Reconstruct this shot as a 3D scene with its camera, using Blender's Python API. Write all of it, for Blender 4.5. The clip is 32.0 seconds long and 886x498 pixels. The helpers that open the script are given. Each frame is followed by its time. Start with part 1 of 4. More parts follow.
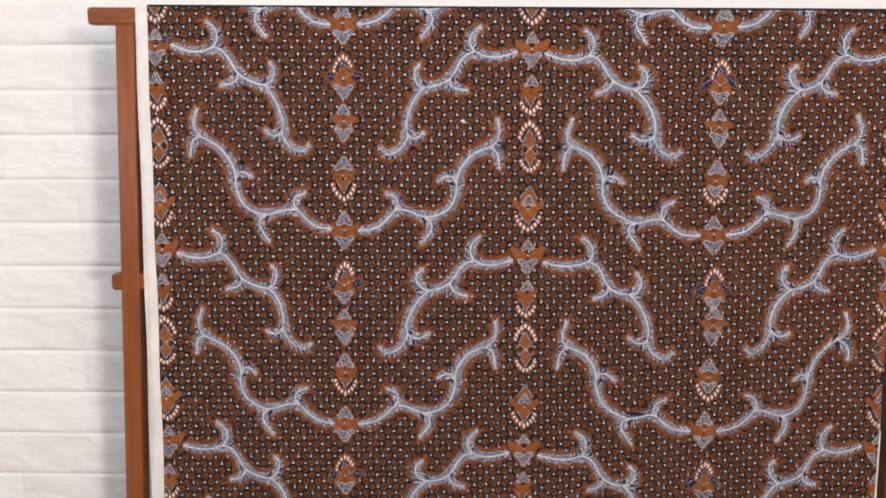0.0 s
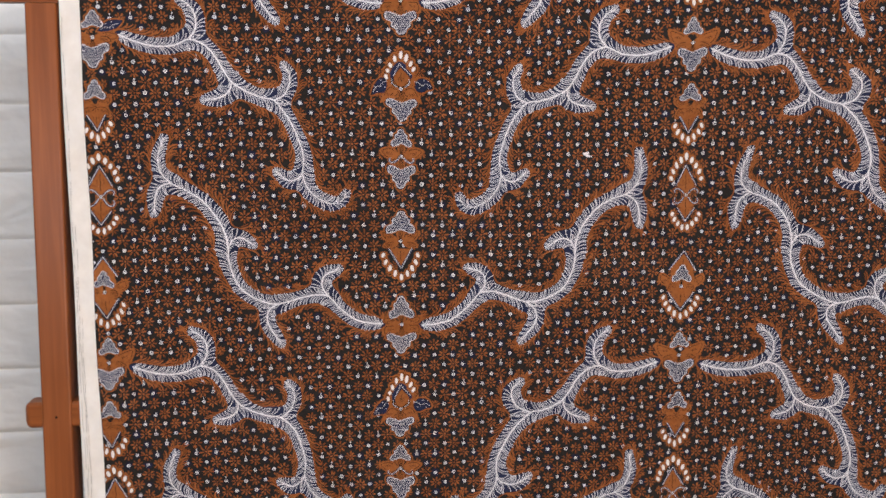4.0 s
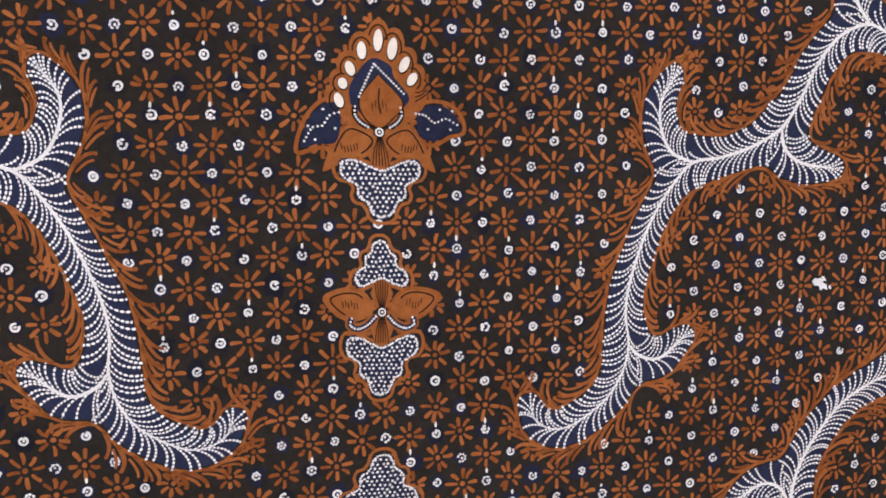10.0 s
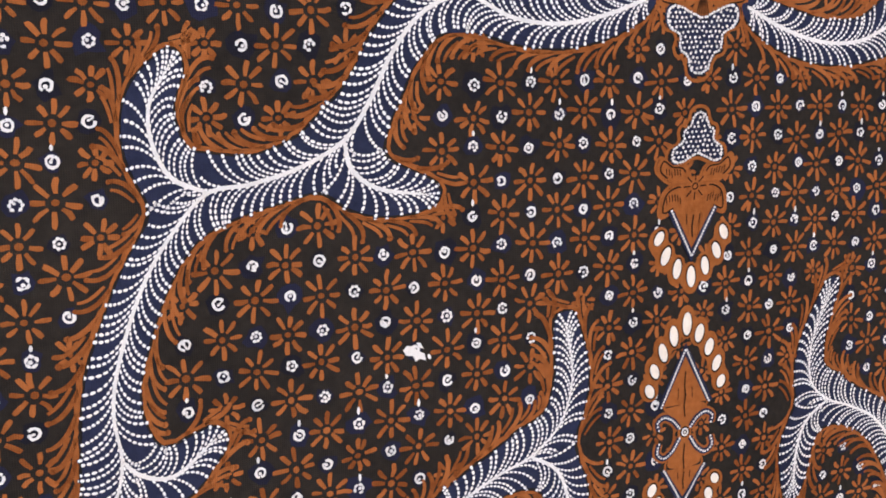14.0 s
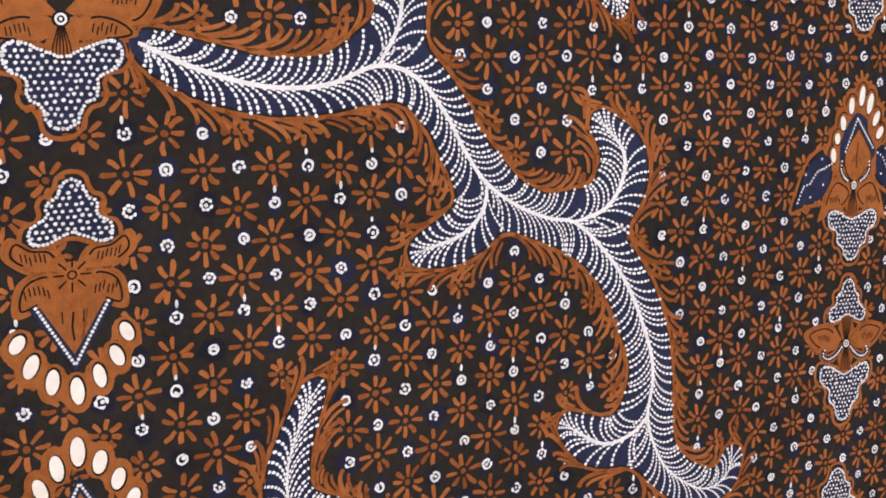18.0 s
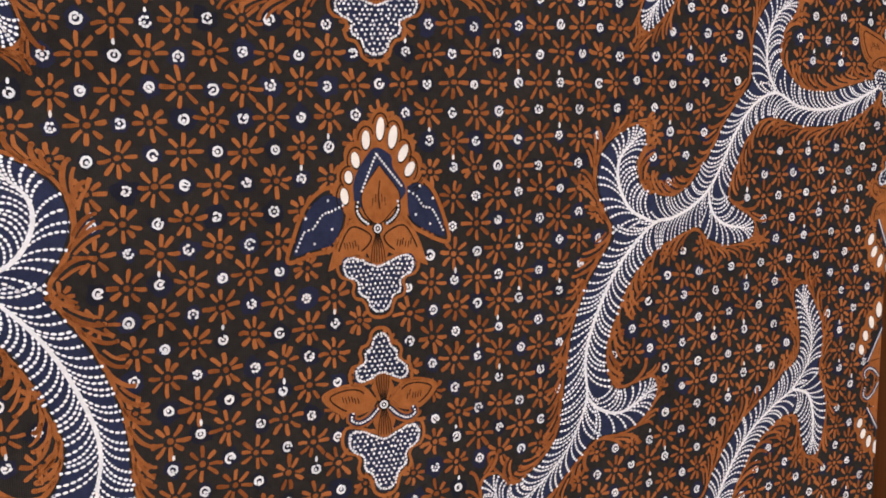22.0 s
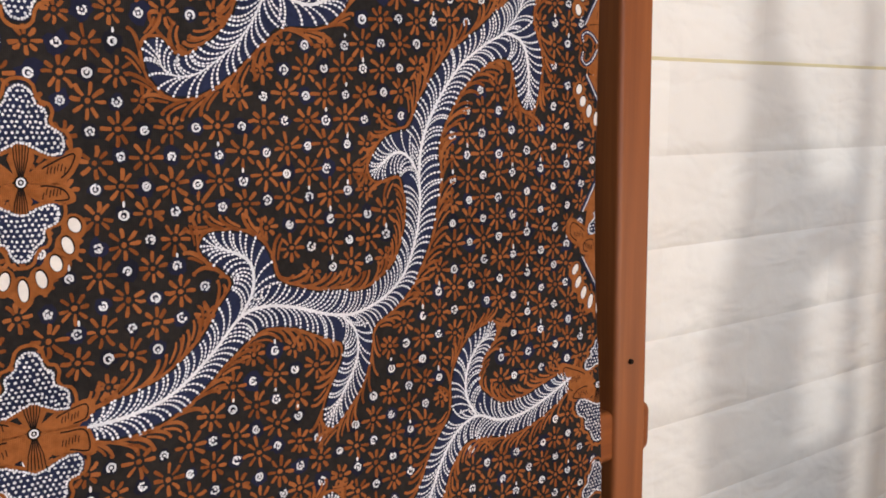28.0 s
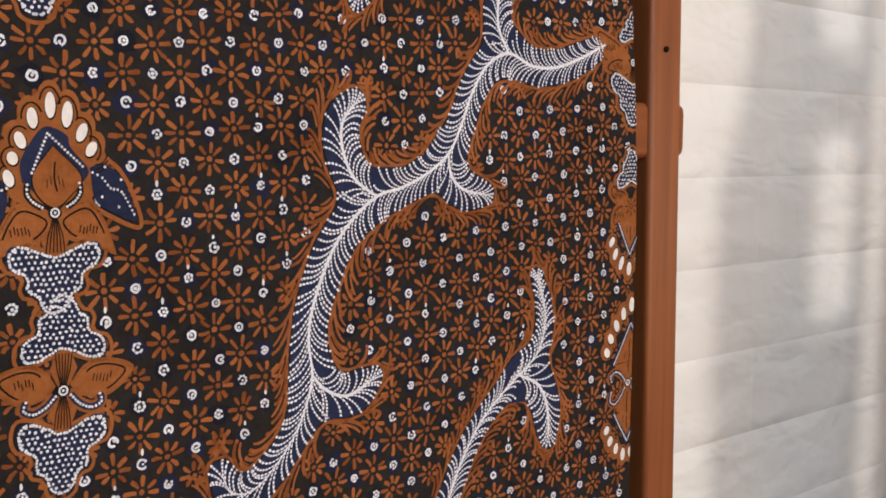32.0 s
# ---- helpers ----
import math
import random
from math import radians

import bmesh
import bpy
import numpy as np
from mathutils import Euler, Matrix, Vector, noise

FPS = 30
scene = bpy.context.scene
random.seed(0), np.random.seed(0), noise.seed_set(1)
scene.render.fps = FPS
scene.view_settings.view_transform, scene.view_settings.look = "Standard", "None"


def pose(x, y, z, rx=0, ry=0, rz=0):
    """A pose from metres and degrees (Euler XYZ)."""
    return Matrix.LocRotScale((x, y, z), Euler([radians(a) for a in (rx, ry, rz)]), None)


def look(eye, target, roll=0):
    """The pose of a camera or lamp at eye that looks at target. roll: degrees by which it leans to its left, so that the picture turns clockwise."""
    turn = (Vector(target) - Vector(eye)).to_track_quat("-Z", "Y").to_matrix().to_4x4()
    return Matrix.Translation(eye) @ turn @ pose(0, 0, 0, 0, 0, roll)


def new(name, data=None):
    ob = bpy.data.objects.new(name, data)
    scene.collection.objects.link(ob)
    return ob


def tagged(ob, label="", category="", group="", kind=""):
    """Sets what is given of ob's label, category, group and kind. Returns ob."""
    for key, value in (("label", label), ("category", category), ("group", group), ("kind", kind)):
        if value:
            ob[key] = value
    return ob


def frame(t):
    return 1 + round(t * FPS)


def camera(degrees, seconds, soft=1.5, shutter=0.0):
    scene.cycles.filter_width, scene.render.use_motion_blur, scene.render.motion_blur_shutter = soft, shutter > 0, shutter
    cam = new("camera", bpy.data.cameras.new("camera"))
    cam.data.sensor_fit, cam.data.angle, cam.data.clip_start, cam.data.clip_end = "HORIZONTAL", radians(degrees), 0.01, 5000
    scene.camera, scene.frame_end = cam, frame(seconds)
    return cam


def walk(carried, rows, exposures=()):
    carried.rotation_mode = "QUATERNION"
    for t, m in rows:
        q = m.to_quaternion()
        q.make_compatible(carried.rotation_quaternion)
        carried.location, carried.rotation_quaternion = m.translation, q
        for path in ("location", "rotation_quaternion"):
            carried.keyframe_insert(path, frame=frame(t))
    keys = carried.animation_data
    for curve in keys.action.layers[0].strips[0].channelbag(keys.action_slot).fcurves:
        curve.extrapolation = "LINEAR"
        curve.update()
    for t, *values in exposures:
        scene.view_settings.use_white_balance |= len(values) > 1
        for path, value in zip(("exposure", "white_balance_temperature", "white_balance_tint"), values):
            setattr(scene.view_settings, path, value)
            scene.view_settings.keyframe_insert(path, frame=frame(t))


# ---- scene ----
cam = camera(46.91, 32.0, soft=1.8)
PATH = [
    (0.0, look((0.4574, -1.4491, 1.5844), (0.4259, -0.4614, 1.4313), 0.48)),
    (0.5, look((0.4310, -1.3820, 1.5852), (0.4093, -0.3941, 1.4314), 0.46)),
    (1.0, look((0.4088, -1.3161, 1.5814), (0.3939, -0.3268, 1.4365), 0.49)),
    (1.5, look((0.3819, -1.2552, 1.5884), (0.3777, -0.2661, 1.4413), 0.49)),
    (2.0, look((0.3537, -1.1857, 1.5858), (0.3679, -0.1965, 1.4402), 0.47)),
    (2.5, look((0.3208, -1.1276, 1.5833), (0.3535, -0.1387, 1.4383), 0.59)),
    (3.0, look((0.2860, -1.0586, 1.5905), (0.3345, -0.0715, 1.4380), 0.56)),
    (3.5, look((0.2578, -0.9891, 1.5937), (0.3193, -0.0032, 1.4382), 0.42)),
    (4.0, look((0.2315, -0.9190, 1.6096), (0.3127, 0.0640, 1.4452), 0.32)),
    (4.5, look((0.2188, -0.8633, 1.6110), (0.3143, 0.1194, 1.4522), 0.36)),
    (6.5, look((0.1625, -0.6182, 1.6016), (0.3368, 0.3545, 1.4482), 0.28)),
    (7.0, look((0.1657, -0.5544, 1.6056), (0.3558, 0.4147, 1.4483), 0.18)),
    (7.5, look((0.1723, -0.5116, 1.6034), (0.3720, 0.4567, 1.4536), 0.26)),
    (8.0, look((0.1783, -0.4743, 1.6053), (0.3863, 0.4909, 1.4472), 0.14)),
    (8.5, look((0.1810, -0.4369, 1.6078), (0.3923, 0.5284, 1.4544), 0.25)),
    (9.0, look((0.1854, -0.4006, 1.6104), (0.4109, 0.5625, 1.4636), 0.11)),
    (9.5, look((0.1939, -0.3677, 1.6120), (0.4292, 0.5927, 1.4623), 0.01)),
    (10.0, look((0.2019, -0.3306, 1.6125), (0.4590, 0.6243, 1.4638), -0.03)),
    (10.5, look((0.2141, -0.3062, 1.6106), (0.4890, 0.6445, 1.4668), -0.10)),
    (11.0, look((0.2263, -0.2861, 1.6112), (0.5263, 0.6568, 1.4664), -0.04)),
    (11.5, look((0.2344, -0.2750, 1.6132), (0.5734, 0.6536, 1.4622), -0.10)),
    (12.0, look((0.2492, -0.2645, 1.6131), (0.6172, 0.6523, 1.4583), 0.00)),
    (12.5, look((0.2638, -0.2624, 1.6115), (0.6601, 0.6425, 1.4560), 0.02)),
    (13.0, look((0.2837, -0.2625, 1.6125), (0.6965, 0.6344, 1.4539), -0.01)),
    (13.5, look((0.3067, -0.2582, 1.6174), (0.7228, 0.6361, 1.4525), 0.01)),
    (14.0, look((0.3288, -0.2500, 1.6164), (0.7506, 0.6415, 1.4515), 0.10)),
    (14.5, look((0.3581, -0.2514, 1.6186), (0.7729, 0.6429, 1.4507), 0.01)),
    (16.5, look((0.4237, -0.2498, 1.6237), (0.8863, 0.6243, 1.4761), 0.21)),
    (17.0, look((0.4474, -0.2547, 1.6252), (0.9042, 0.6217, 1.4727), 0.17)),
    (17.5, look((0.4725, -0.2532, 1.6259), (0.9328, 0.6213, 1.4729), 0.16)),
    (18.0, look((0.4988, -0.2512, 1.6259), (0.9612, 0.6230, 1.4776), 0.18)),
    (18.5, look((0.5259, -0.2526, 1.6312), (0.9856, 0.6221, 1.4781), 0.26)),
    (19.0, look((0.5485, -0.2555, 1.6353), (1.0078, 0.6203, 1.4870), 0.24)),
    (19.5, look((0.5714, -0.2585, 1.6364), (1.0246, 0.6197, 1.4837), 0.14)),
    (20.0, look((0.5951, -0.2601, 1.6358), (1.0489, 0.6185, 1.4873), 0.07)),
    (20.5, look((0.6121, -0.2652, 1.6388), (1.0652, 0.6138, 1.4902), 0.00)),
    (21.0, look((0.6241, -0.2736, 1.6391), (1.0812, 0.6030, 1.4887), 0.03)),
    (21.5, look((0.6419, -0.2795, 1.6358), (1.1099, 0.5910, 1.4835), -0.17)),
    (22.0, look((0.6589, -0.2889, 1.6359), (1.1374, 0.5767, 1.4886), -0.20)),
    (22.5, look((0.6736, -0.2957, 1.6364), (1.1693, 0.5595, 1.4849), -0.22)),
    (23.0, look((0.6913, -0.3036, 1.6325), (1.2076, 0.5389, 1.4788), -0.28)),
    (23.5, look((0.7046, -0.3088, 1.6273), (1.2435, 0.5195, 1.4742), -0.24)),
    (24.0, look((0.7036, -0.3097, 1.6139), (1.2717, 0.5008, 1.4715), -0.47)),
    (24.5, look((0.6921, -0.3123, 1.5954), (1.2774, 0.4868, 1.4584), -0.64)),
    (25.0, look((0.6851, -0.3203, 1.5798), (1.2849, 0.4682, 1.4434), -0.45)),
    (25.5, look((0.6837, -0.3216, 1.5649), (1.2856, 0.4649, 1.4262), -0.30)),
    (27.5, look((0.6973, -0.3179, 1.5021), (1.3092, 0.4610, 1.3647), 0.46)),
    (28.0, look((0.7076, -0.3116, 1.4841), (1.3213, 0.4665, 1.3505), 0.53)),
    (28.5, look((0.7136, -0.3075, 1.4658), (1.3286, 0.4704, 1.3367), 0.63)),
    (29.0, look((0.7185, -0.3052, 1.4441), (1.3311, 0.4746, 1.3155), 0.61)),
    (29.5, look((0.7177, -0.3079, 1.4278), (1.3281, 0.4744, 1.3036), 0.59)),
    (30.0, look((0.7185, -0.3089, 1.4093), (1.3308, 0.4726, 1.2902), 0.54)),
    (30.5, look((0.7177, -0.3046, 1.3892), (1.3336, 0.4757, 1.2810), 0.52)),
    (31.0, look((0.7095, -0.2966, 1.3683), (1.3276, 0.4825, 1.2643), 0.59)),
    (31.5, look((0.7037, -0.2877, 1.3445), (1.3347, 0.4818, 1.2463), 0.82)),
    (32.0, look((0.7034, -0.2873, 1.3203), (1.3376, 0.4808, 1.2323), 0.64)),
]
walk(cam, PATH, exposures=[(0.0, -0.08, 6140, 11), (4.5, -0.17, 6290, 11), (7.0, -0.19, 6310, 11), (10.0, -0.08, 6270, 11), (14.5, 0.02, 6300, 11), (18.0, 0.06, 6390, 11), (22.0, -0.04, 6490, 11), (25.0, -0.08, 6440, 11), (32.0, -0.13, 6440, 11)])

# ---- light ----
world = bpy.data.worlds.new("world")
scene.world = world
world.use_nodes = True
wn = world.node_tree
sky = wn.nodes.new("ShaderNodeTexSky")
sky.sky_type = "NISHITA"
sky.sun_disc = False
sky.sun_elevation = radians(5.5)
sky.sun_rotation = radians(151)
wn.links.new(sky.outputs[0], wn.nodes["Background"].inputs[0])
wn.nodes["Background"].inputs[1].default_value = 0.1


def lamp(name, kind, m, power, size=0.1, size_y=0.1, colour=(1, 1, 1)):
    d = bpy.data.lights.new(name, kind)
    d.energy = power
    d.color = colour
    if kind == "AREA":
        d.shape, d.size, d.size_y = "RECTANGLE", size, size_y
    ob = new(name, d)
    ob.matrix_world = m
    return ob


sun = lamp("sun", "SUN", look((0.56, -1.0, 0.11), (0, 0, 0)), 1.2, colour=(1.0, 0.96, 0.90))
sun.data.angle = radians(5.0)
# Added fill lamp, unseen and set high so the cloth dims downwards.
lamp("fill_light", "AREA", look((0.20, -2.2, 2.48), (0.2, 0, 2.48)), 50, 3.0, 0.5, (0.87, 0.95, 1.07))


from mathutils.geometry import tessellate_polygon

# ---- materials ----
def nodes_of(name, rough=0.8, spec=0.2):
    m = bpy.data.materials.new(name)
    m.use_nodes = True
    nt = m.node_tree
    b = nt.nodes["Principled BSDF"]
    b.inputs["Roughness"].default_value = rough
    b.inputs["Specular IOR Level"].default_value = spec
    return m, nt, b


def node(nt, kind, **values):
    n = nt.nodes.new(kind)
    for key, value in values.items():
        if key in n.inputs:
            n.inputs[key].default_value = value
    return n


def ramp(nt, source, stops):
    r = nt.nodes.new("ShaderNodeValToRGB")
    while len(r.color_ramp.elements) < len(stops):
        r.color_ramp.elements.new(0.5)
    for e, (p, c) in zip(r.color_ramp.elements, stops):
        e.position, e.color = p, (*c, 1)
    nt.links.new(source, r.inputs[0])
    return r.outputs[0]


def weave(nt, b, strength=0.25):
    """Fine crossing threads as relief, about two a millimetre."""
    tc = nt.nodes.new("ShaderNodeTexCoord")
    waves = []
    for direction in ("X", "Z"):
        w = node(nt, "ShaderNodeTexWave", Scale=560.0, Distortion=1.2)
        w.inputs["Detail Scale"].default_value = 3.0
        w.bands_direction = direction
        nt.links.new(tc.outputs["Object"], w.inputs["Vector"])
        waves.append(w)
    add = nt.nodes.new("ShaderNodeMath")
    add.operation = "ADD"
    nt.links.new(waves[0].outputs["Fac"], add.inputs[0])
    nt.links.new(waves[1].outputs["Fac"], add.inputs[1])
    bump = node(nt, "ShaderNodeBump", Strength=strength, Distance=0.0002)
    nt.links.new(add.outputs[0], bump.inputs["Height"])
    nt.links.new(bump.outputs[0], b.inputs["Normal"])
    return tc


def ink(name, dark, light, island=0.0, grain=420.0, spec=0.05):
    """Dye soaked into cotton: uneven at thread size and again over a few centimetres."""
    m, nt, b = nodes_of(name, 0.9, spec)
    tc = weave(nt, b)
    fine = node(nt, "ShaderNodeTexNoise", Scale=grain, Detail=3.0, Roughness=0.6)
    wide = node(nt, "ShaderNodeTexNoise", Scale=22.0, Detail=3.0, Roughness=0.6)
    for n in (fine, wide):
        nt.links.new(tc.outputs["Object"], n.inputs["Vector"])
    mix = nt.nodes.new("ShaderNodeMath")
    mix.operation = "MULTIPLY_ADD"
    mix.inputs[1].default_value = 0.55
    nt.links.new(fine.outputs["Fac"], mix.inputs[0])
    half = nt.nodes.new("ShaderNodeMath")
    half.operation = "MULTIPLY"
    half.inputs[1].default_value = 0.45
    nt.links.new(wide.outputs["Fac"], half.inputs[0])
    nt.links.new(half.outputs[0], mix.inputs[2])
    value = mix.outputs[0]
    if island:
        geo = nt.nodes.new("ShaderNodeNewGeometry")
        add = nt.nodes.new("ShaderNodeMath")
        add.operation = "MULTIPLY_ADD"
        add.inputs[1].default_value = island
        nt.links.new(geo.outputs["Random Per Island"], add.inputs[0])
        shift = nt.nodes.new("ShaderNodeMath")
        shift.operation = "SUBTRACT"
        shift.inputs[1].default_value = island / 2
        nt.links.new(value, shift.inputs[0])
        nt.links.new(shift.outputs[0], add.inputs[2])
        value = add.outputs[0]
    nt.links.new(ramp(nt, value, [(0.3, dark), (0.7, light)]), b.inputs["Base Color"])
    return m


M_CLOTH = ink("black_dyed_cotton", (0.0130, 0.0111, 0.0104), (0.0285, 0.0238, 0.0212))
M_BROWN = ink("brown_dye", (0.168, 0.050, 0.0145), (0.318, 0.105, 0.033), 0.4)
M_BROWN_FILL = ink("brown_dye_wide", (0.195, 0.059, 0.0155), (0.33, 0.112, 0.034), 0.1)
M_NAVY = ink("indigo_dye", (0.0125, 0.0145, 0.032), (0.026, 0.031, 0.069), 0.1)
M_HALO = ink("indigo_stain", (0.0115, 0.0112, 0.018), (0.0170, 0.0180, 0.040), 0.5)
M_LINE = ink("black_wax_line", (0.010, 0.008, 0.007), (0.022, 0.013, 0.009))
M_WHITE = ink("undyed_white", (0.56, 0.545, 0.57), (0.79, 0.765, 0.79), 0.3)
M_PEARL = ink("undyed_cream", (0.62, 0.55, 0.505), (0.80, 0.735, 0.69), 0.2)


def dotted_white():
    """A chain of white dots along a stroke, by the stroke's own length and width."""
    m, nt, b = nodes_of("white_dotted_stroke", 0.9, 0.05)
    weave(nt, b)
    uv = nt.nodes.new("ShaderNodeUVMap")
    sep = nt.nodes.new("ShaderNodeSeparateXYZ")
    nt.links.new(uv.outputs[0], sep.inputs[0])

    def math(op, a, c=None):
        n = nt.nodes.new("ShaderNodeMath")
        n.operation = op
        nt.links.new(a, n.inputs[0])
        if c is not None:
            if isinstance(c, float):
                n.inputs[1].default_value = c
            else:
                nt.links.new(c, n.inputs[1])
        return n.outputs[0]

    along = math("SUBTRACT", math("FRACT", sep.outputs[0]), 0.5)
    along = math("MULTIPLY", along, 2.2)
    across = math("MULTIPLY", math("SUBTRACT", sep.outputs[1], 0.5), 2.0)
    d = math("ADD", math("MULTIPLY", along, along), math("MULTIPLY", across, across))
    nt.links.new(ramp(nt, d, [(0.6, (0.79, 0.77, 0.80)), (0.95, (0.019, 0.023, 0.062))]), b.inputs["Base Color"])
    return m


M_DOTTED = dotted_white()
M_STITCH = ink("grey_thread", (0.22, 0.19, 0.16), (0.36, 0.32, 0.28))


def cream_cotton():
    m, nt, b = nodes_of("cream_cotton", 0.9, 0.1)
    tc = weave(nt, b, 0.5)
    n = node(nt, "ShaderNodeTexNoise", Scale=30.0, Detail=5.0, Roughness=0.65)
    nt.links.new(tc.outputs["Object"], n.inputs["Vector"])
    nt.links.new(ramp(nt, n.outputs["Fac"], [(0.3, (0.68, 0.62, 0.56)), (0.7, (0.82, 0.77, 0.72))]), b.inputs["Base Color"])
    return m


M_CREAM = cream_cotton()


def varnished_wood(name, axis):
    """Reddish hardwood under a thin varnish, grain along the given axis."""
    m, nt, b = nodes_of(name, 0.42, 0.25)
    tc = nt.nodes.new("ShaderNodeTexCoord")
    mp = nt.nodes.new("ShaderNodeMapping")
    mp.inputs["Scale"].default_value = (9, 130, 130) if axis == "X" else (130, 130, 5)
    nt.links.new(tc.outputs["Object"], mp.inputs["Vector"])
    grain = node(nt, "ShaderNodeTexNoise", Scale=1.0, Detail=6.0, Roughness=0.62, Distortion=0.6)
    nt.links.new(mp.outputs[0], grain.inputs["Vector"])
    blot = node(nt, "ShaderNodeTexNoise", Scale=7.0, Detail=3.0)
    nt.links.new(tc.outputs["Object"], blot.inputs["Vector"])
    a = ramp(nt, grain.outputs["Fac"], [(0.28, (0.185, 0.050, 0.014)), (0.52, (0.250, 0.073, 0.020)), (0.76, (0.315, 0.099, 0.028))])
    c = ramp(nt, blot.outputs["Fac"], [(0.3, (0.72, 0.68, 0.64)), (0.7, (1.0, 1.0, 1.0))])
    mul = nt.nodes.new("ShaderNodeMix")
    mul.data_type, mul.blend_type = "RGBA", "MULTIPLY"
    mul.inputs[0].default_value = 0.7
    nt.links.new(a, mul.inputs[6])
    nt.links.new(c, mul.inputs[7])
    nt.links.new(mul.outputs[2], b.inputs["Base Color"])
    rr = node(nt, "ShaderNodeMapRange")
    rr.inputs["To Min"].default_value, rr.inputs["To Max"].default_value = 0.34, 0.56
    nt.links.new(blot.outputs["Fac"], rr.inputs["Value"])
    nt.links.new(rr.outputs[0], b.inputs["Roughness"])
    bump = node(nt, "ShaderNodeBump", Strength=0.25, Distance=0.0004)
    nt.links.new(grain.outputs["Fac"], bump.inputs["Height"])
    nt.links.new(bump.outputs[0], b.inputs["Normal"])
    return m


M_WOOD = varnished_wood("varnished_wood_upright", "Z")
M_WOOD_X = varnished_wood("varnished_wood_level", "X")


def brick_paint(name, low, high, rough=0.55):
    m, nt, b = nodes_of(name, rough, 0.3)
    tc = nt.nodes.new("ShaderNodeTexCoord")
    geo = nt.nodes.new("ShaderNodeNewGeometry")
    obi = nt.nodes.new("ShaderNodeObjectInfo")
    big = node(nt, "ShaderNodeTexNoise", Scale=5.0, Detail=4.0, Roughness=0.6)
    nt.links.new(geo.outputs["Position"], big.inputs["Vector"])
    mix = nt.nodes.new("ShaderNodeMath")
    mix.operation = "MULTIPLY_ADD"
    mix.inputs[1].default_value = 0.35
    nt.links.new(obi.outputs["Random"], mix.inputs[0])
    sc = nt.nodes.new("ShaderNodeMath")
    sc.operation = "MULTIPLY"
    sc.inputs[1].default_value = 0.65
    nt.links.new(big.outputs["Fac"], sc.inputs[0])
    nt.links.new(sc.outputs[0], mix.inputs[2])
    nt.links.new(ramp(nt, mix.outputs[0], [(0.25, low), (0.75, high)]), b.inputs["Base Color"])
    crease = node(nt, "ShaderNodeTexNoise", Scale=1.0, Detail=2.0, Roughness=0.45, Distortion=0.35)
    stretch = nt.nodes.new("ShaderNodeMapping")
    stretch.inputs["Scale"].default_value = (16, 20, 34)
    stretch.inputs["Rotation"].default_value = (0, 0.35, 0)
    nt.links.new(geo.outputs["Position"], stretch.inputs["Vector"])
    nt.links.new(stretch.outputs[0], crease.inputs["Vector"])
    fine = node(nt, "ShaderNodeTexNoise", Scale=160.0, Detail=4.0, Roughness=0.6)
    nt.links.new(geo.outputs["Position"], fine.inputs["Vector"])
    b1 = node(nt, "ShaderNodeBump", Strength=0.5, Distance=0.012)
    b2 = node(nt, "ShaderNodeBump", Strength=0.25, Distance=0.0012)
    nt.links.new(crease.outputs["Fac"], b1.inputs["Height"])
    nt.links.new(fine.outputs["Fac"], b2.inputs["Height"])
    nt.links.new(b1.outputs[0], b2.inputs["Normal"])
    nt.links.new(b2.outputs[0], b.inputs["Normal"])
    return m


M_BRICK = brick_paint("white_brick", (0.75, 0.71, 0.665), (0.83, 0.795, 0.75))
M_JOINT = brick_paint("brick_joint", (0.70, 0.65, 0.58), (0.79, 0.75, 0.69), 0.8)
M_ROOM = brick_paint("room_plaster", (0.64, 0.64, 0.63), (0.74, 0.74, 0.73), 0.8)
M_FLOOR = brick_paint("floor_tile", (0.14, 0.12, 0.10), (0.20, 0.175, 0.15), 0.4)


# ---- shape helpers ----
def box(bm, x0, x1, y0, y1, z0, z1, bevel=0.0, segments=2):
    r = bmesh.ops.create_cube(bm, size=1)
    for v in r["verts"]:
        v.co = Vector((x0 + (v.co.x + 0.5) * (x1 - x0), y0 + (v.co.y + 0.5) * (y1 - y0), z0 + (v.co.z + 0.5) * (z1 - z0)))
    if bevel:
        bmesh.ops.bevel(bm, geom=list({e for v in r["verts"] for e in v.link_edges}), offset=bevel, segments=segments, affect="EDGES")
    return r["verts"]


def part(name, bm, material, parent=None, label="", smooth=False):
    me = bpy.data.meshes.new(name)
    bm.to_mesh(me)
    bm.free()
    me.materials.append(material)
    if smooth:
        me.shade_smooth()
    ob = new(name, me)
    ob.parent = parent
    return tagged(ob, label)


# ---- room ----
WALL_Y = 0.2
bm = bmesh.new()
box(bm, -3.2, 4.2, WALL_Y + 0.0030, WALL_Y + 0.14, 0, 2.8)
wall_north = tagged(part("wall_north", bm, M_JOINT), "white brick-patterned wall with thin cream joints", "wall", kind="structure")
bm = bmesh.new(); box(bm, -3.2, 4.2, -2.5, WALL_Y + 0.14, -0.1, 0)
tagged(part("floor", bm, M_FLOOR), "plain pale floor of the room", "floor", kind="structure")
bm = bmesh.new(); box(bm, -3.2, 4.2, -2.5, WALL_Y + 0.14, 2.8, 2.9)
tagged(part("ceiling", bm, M_ROOM), "plain pale ceiling of the room", "ceiling", kind="structure")
bm = bmesh.new(); box(bm, -3.3, -3.2, -2.5, WALL_Y + 0.14, 0, 2.8)
tagged(part("wall_west", bm, M_ROOM), "plain pale side wall of the room", "wall", kind="structure")
bm = bmesh.new(); box(bm, 4.2, 4.3, -2.5, WALL_Y + 0.14, 0, 2.8)
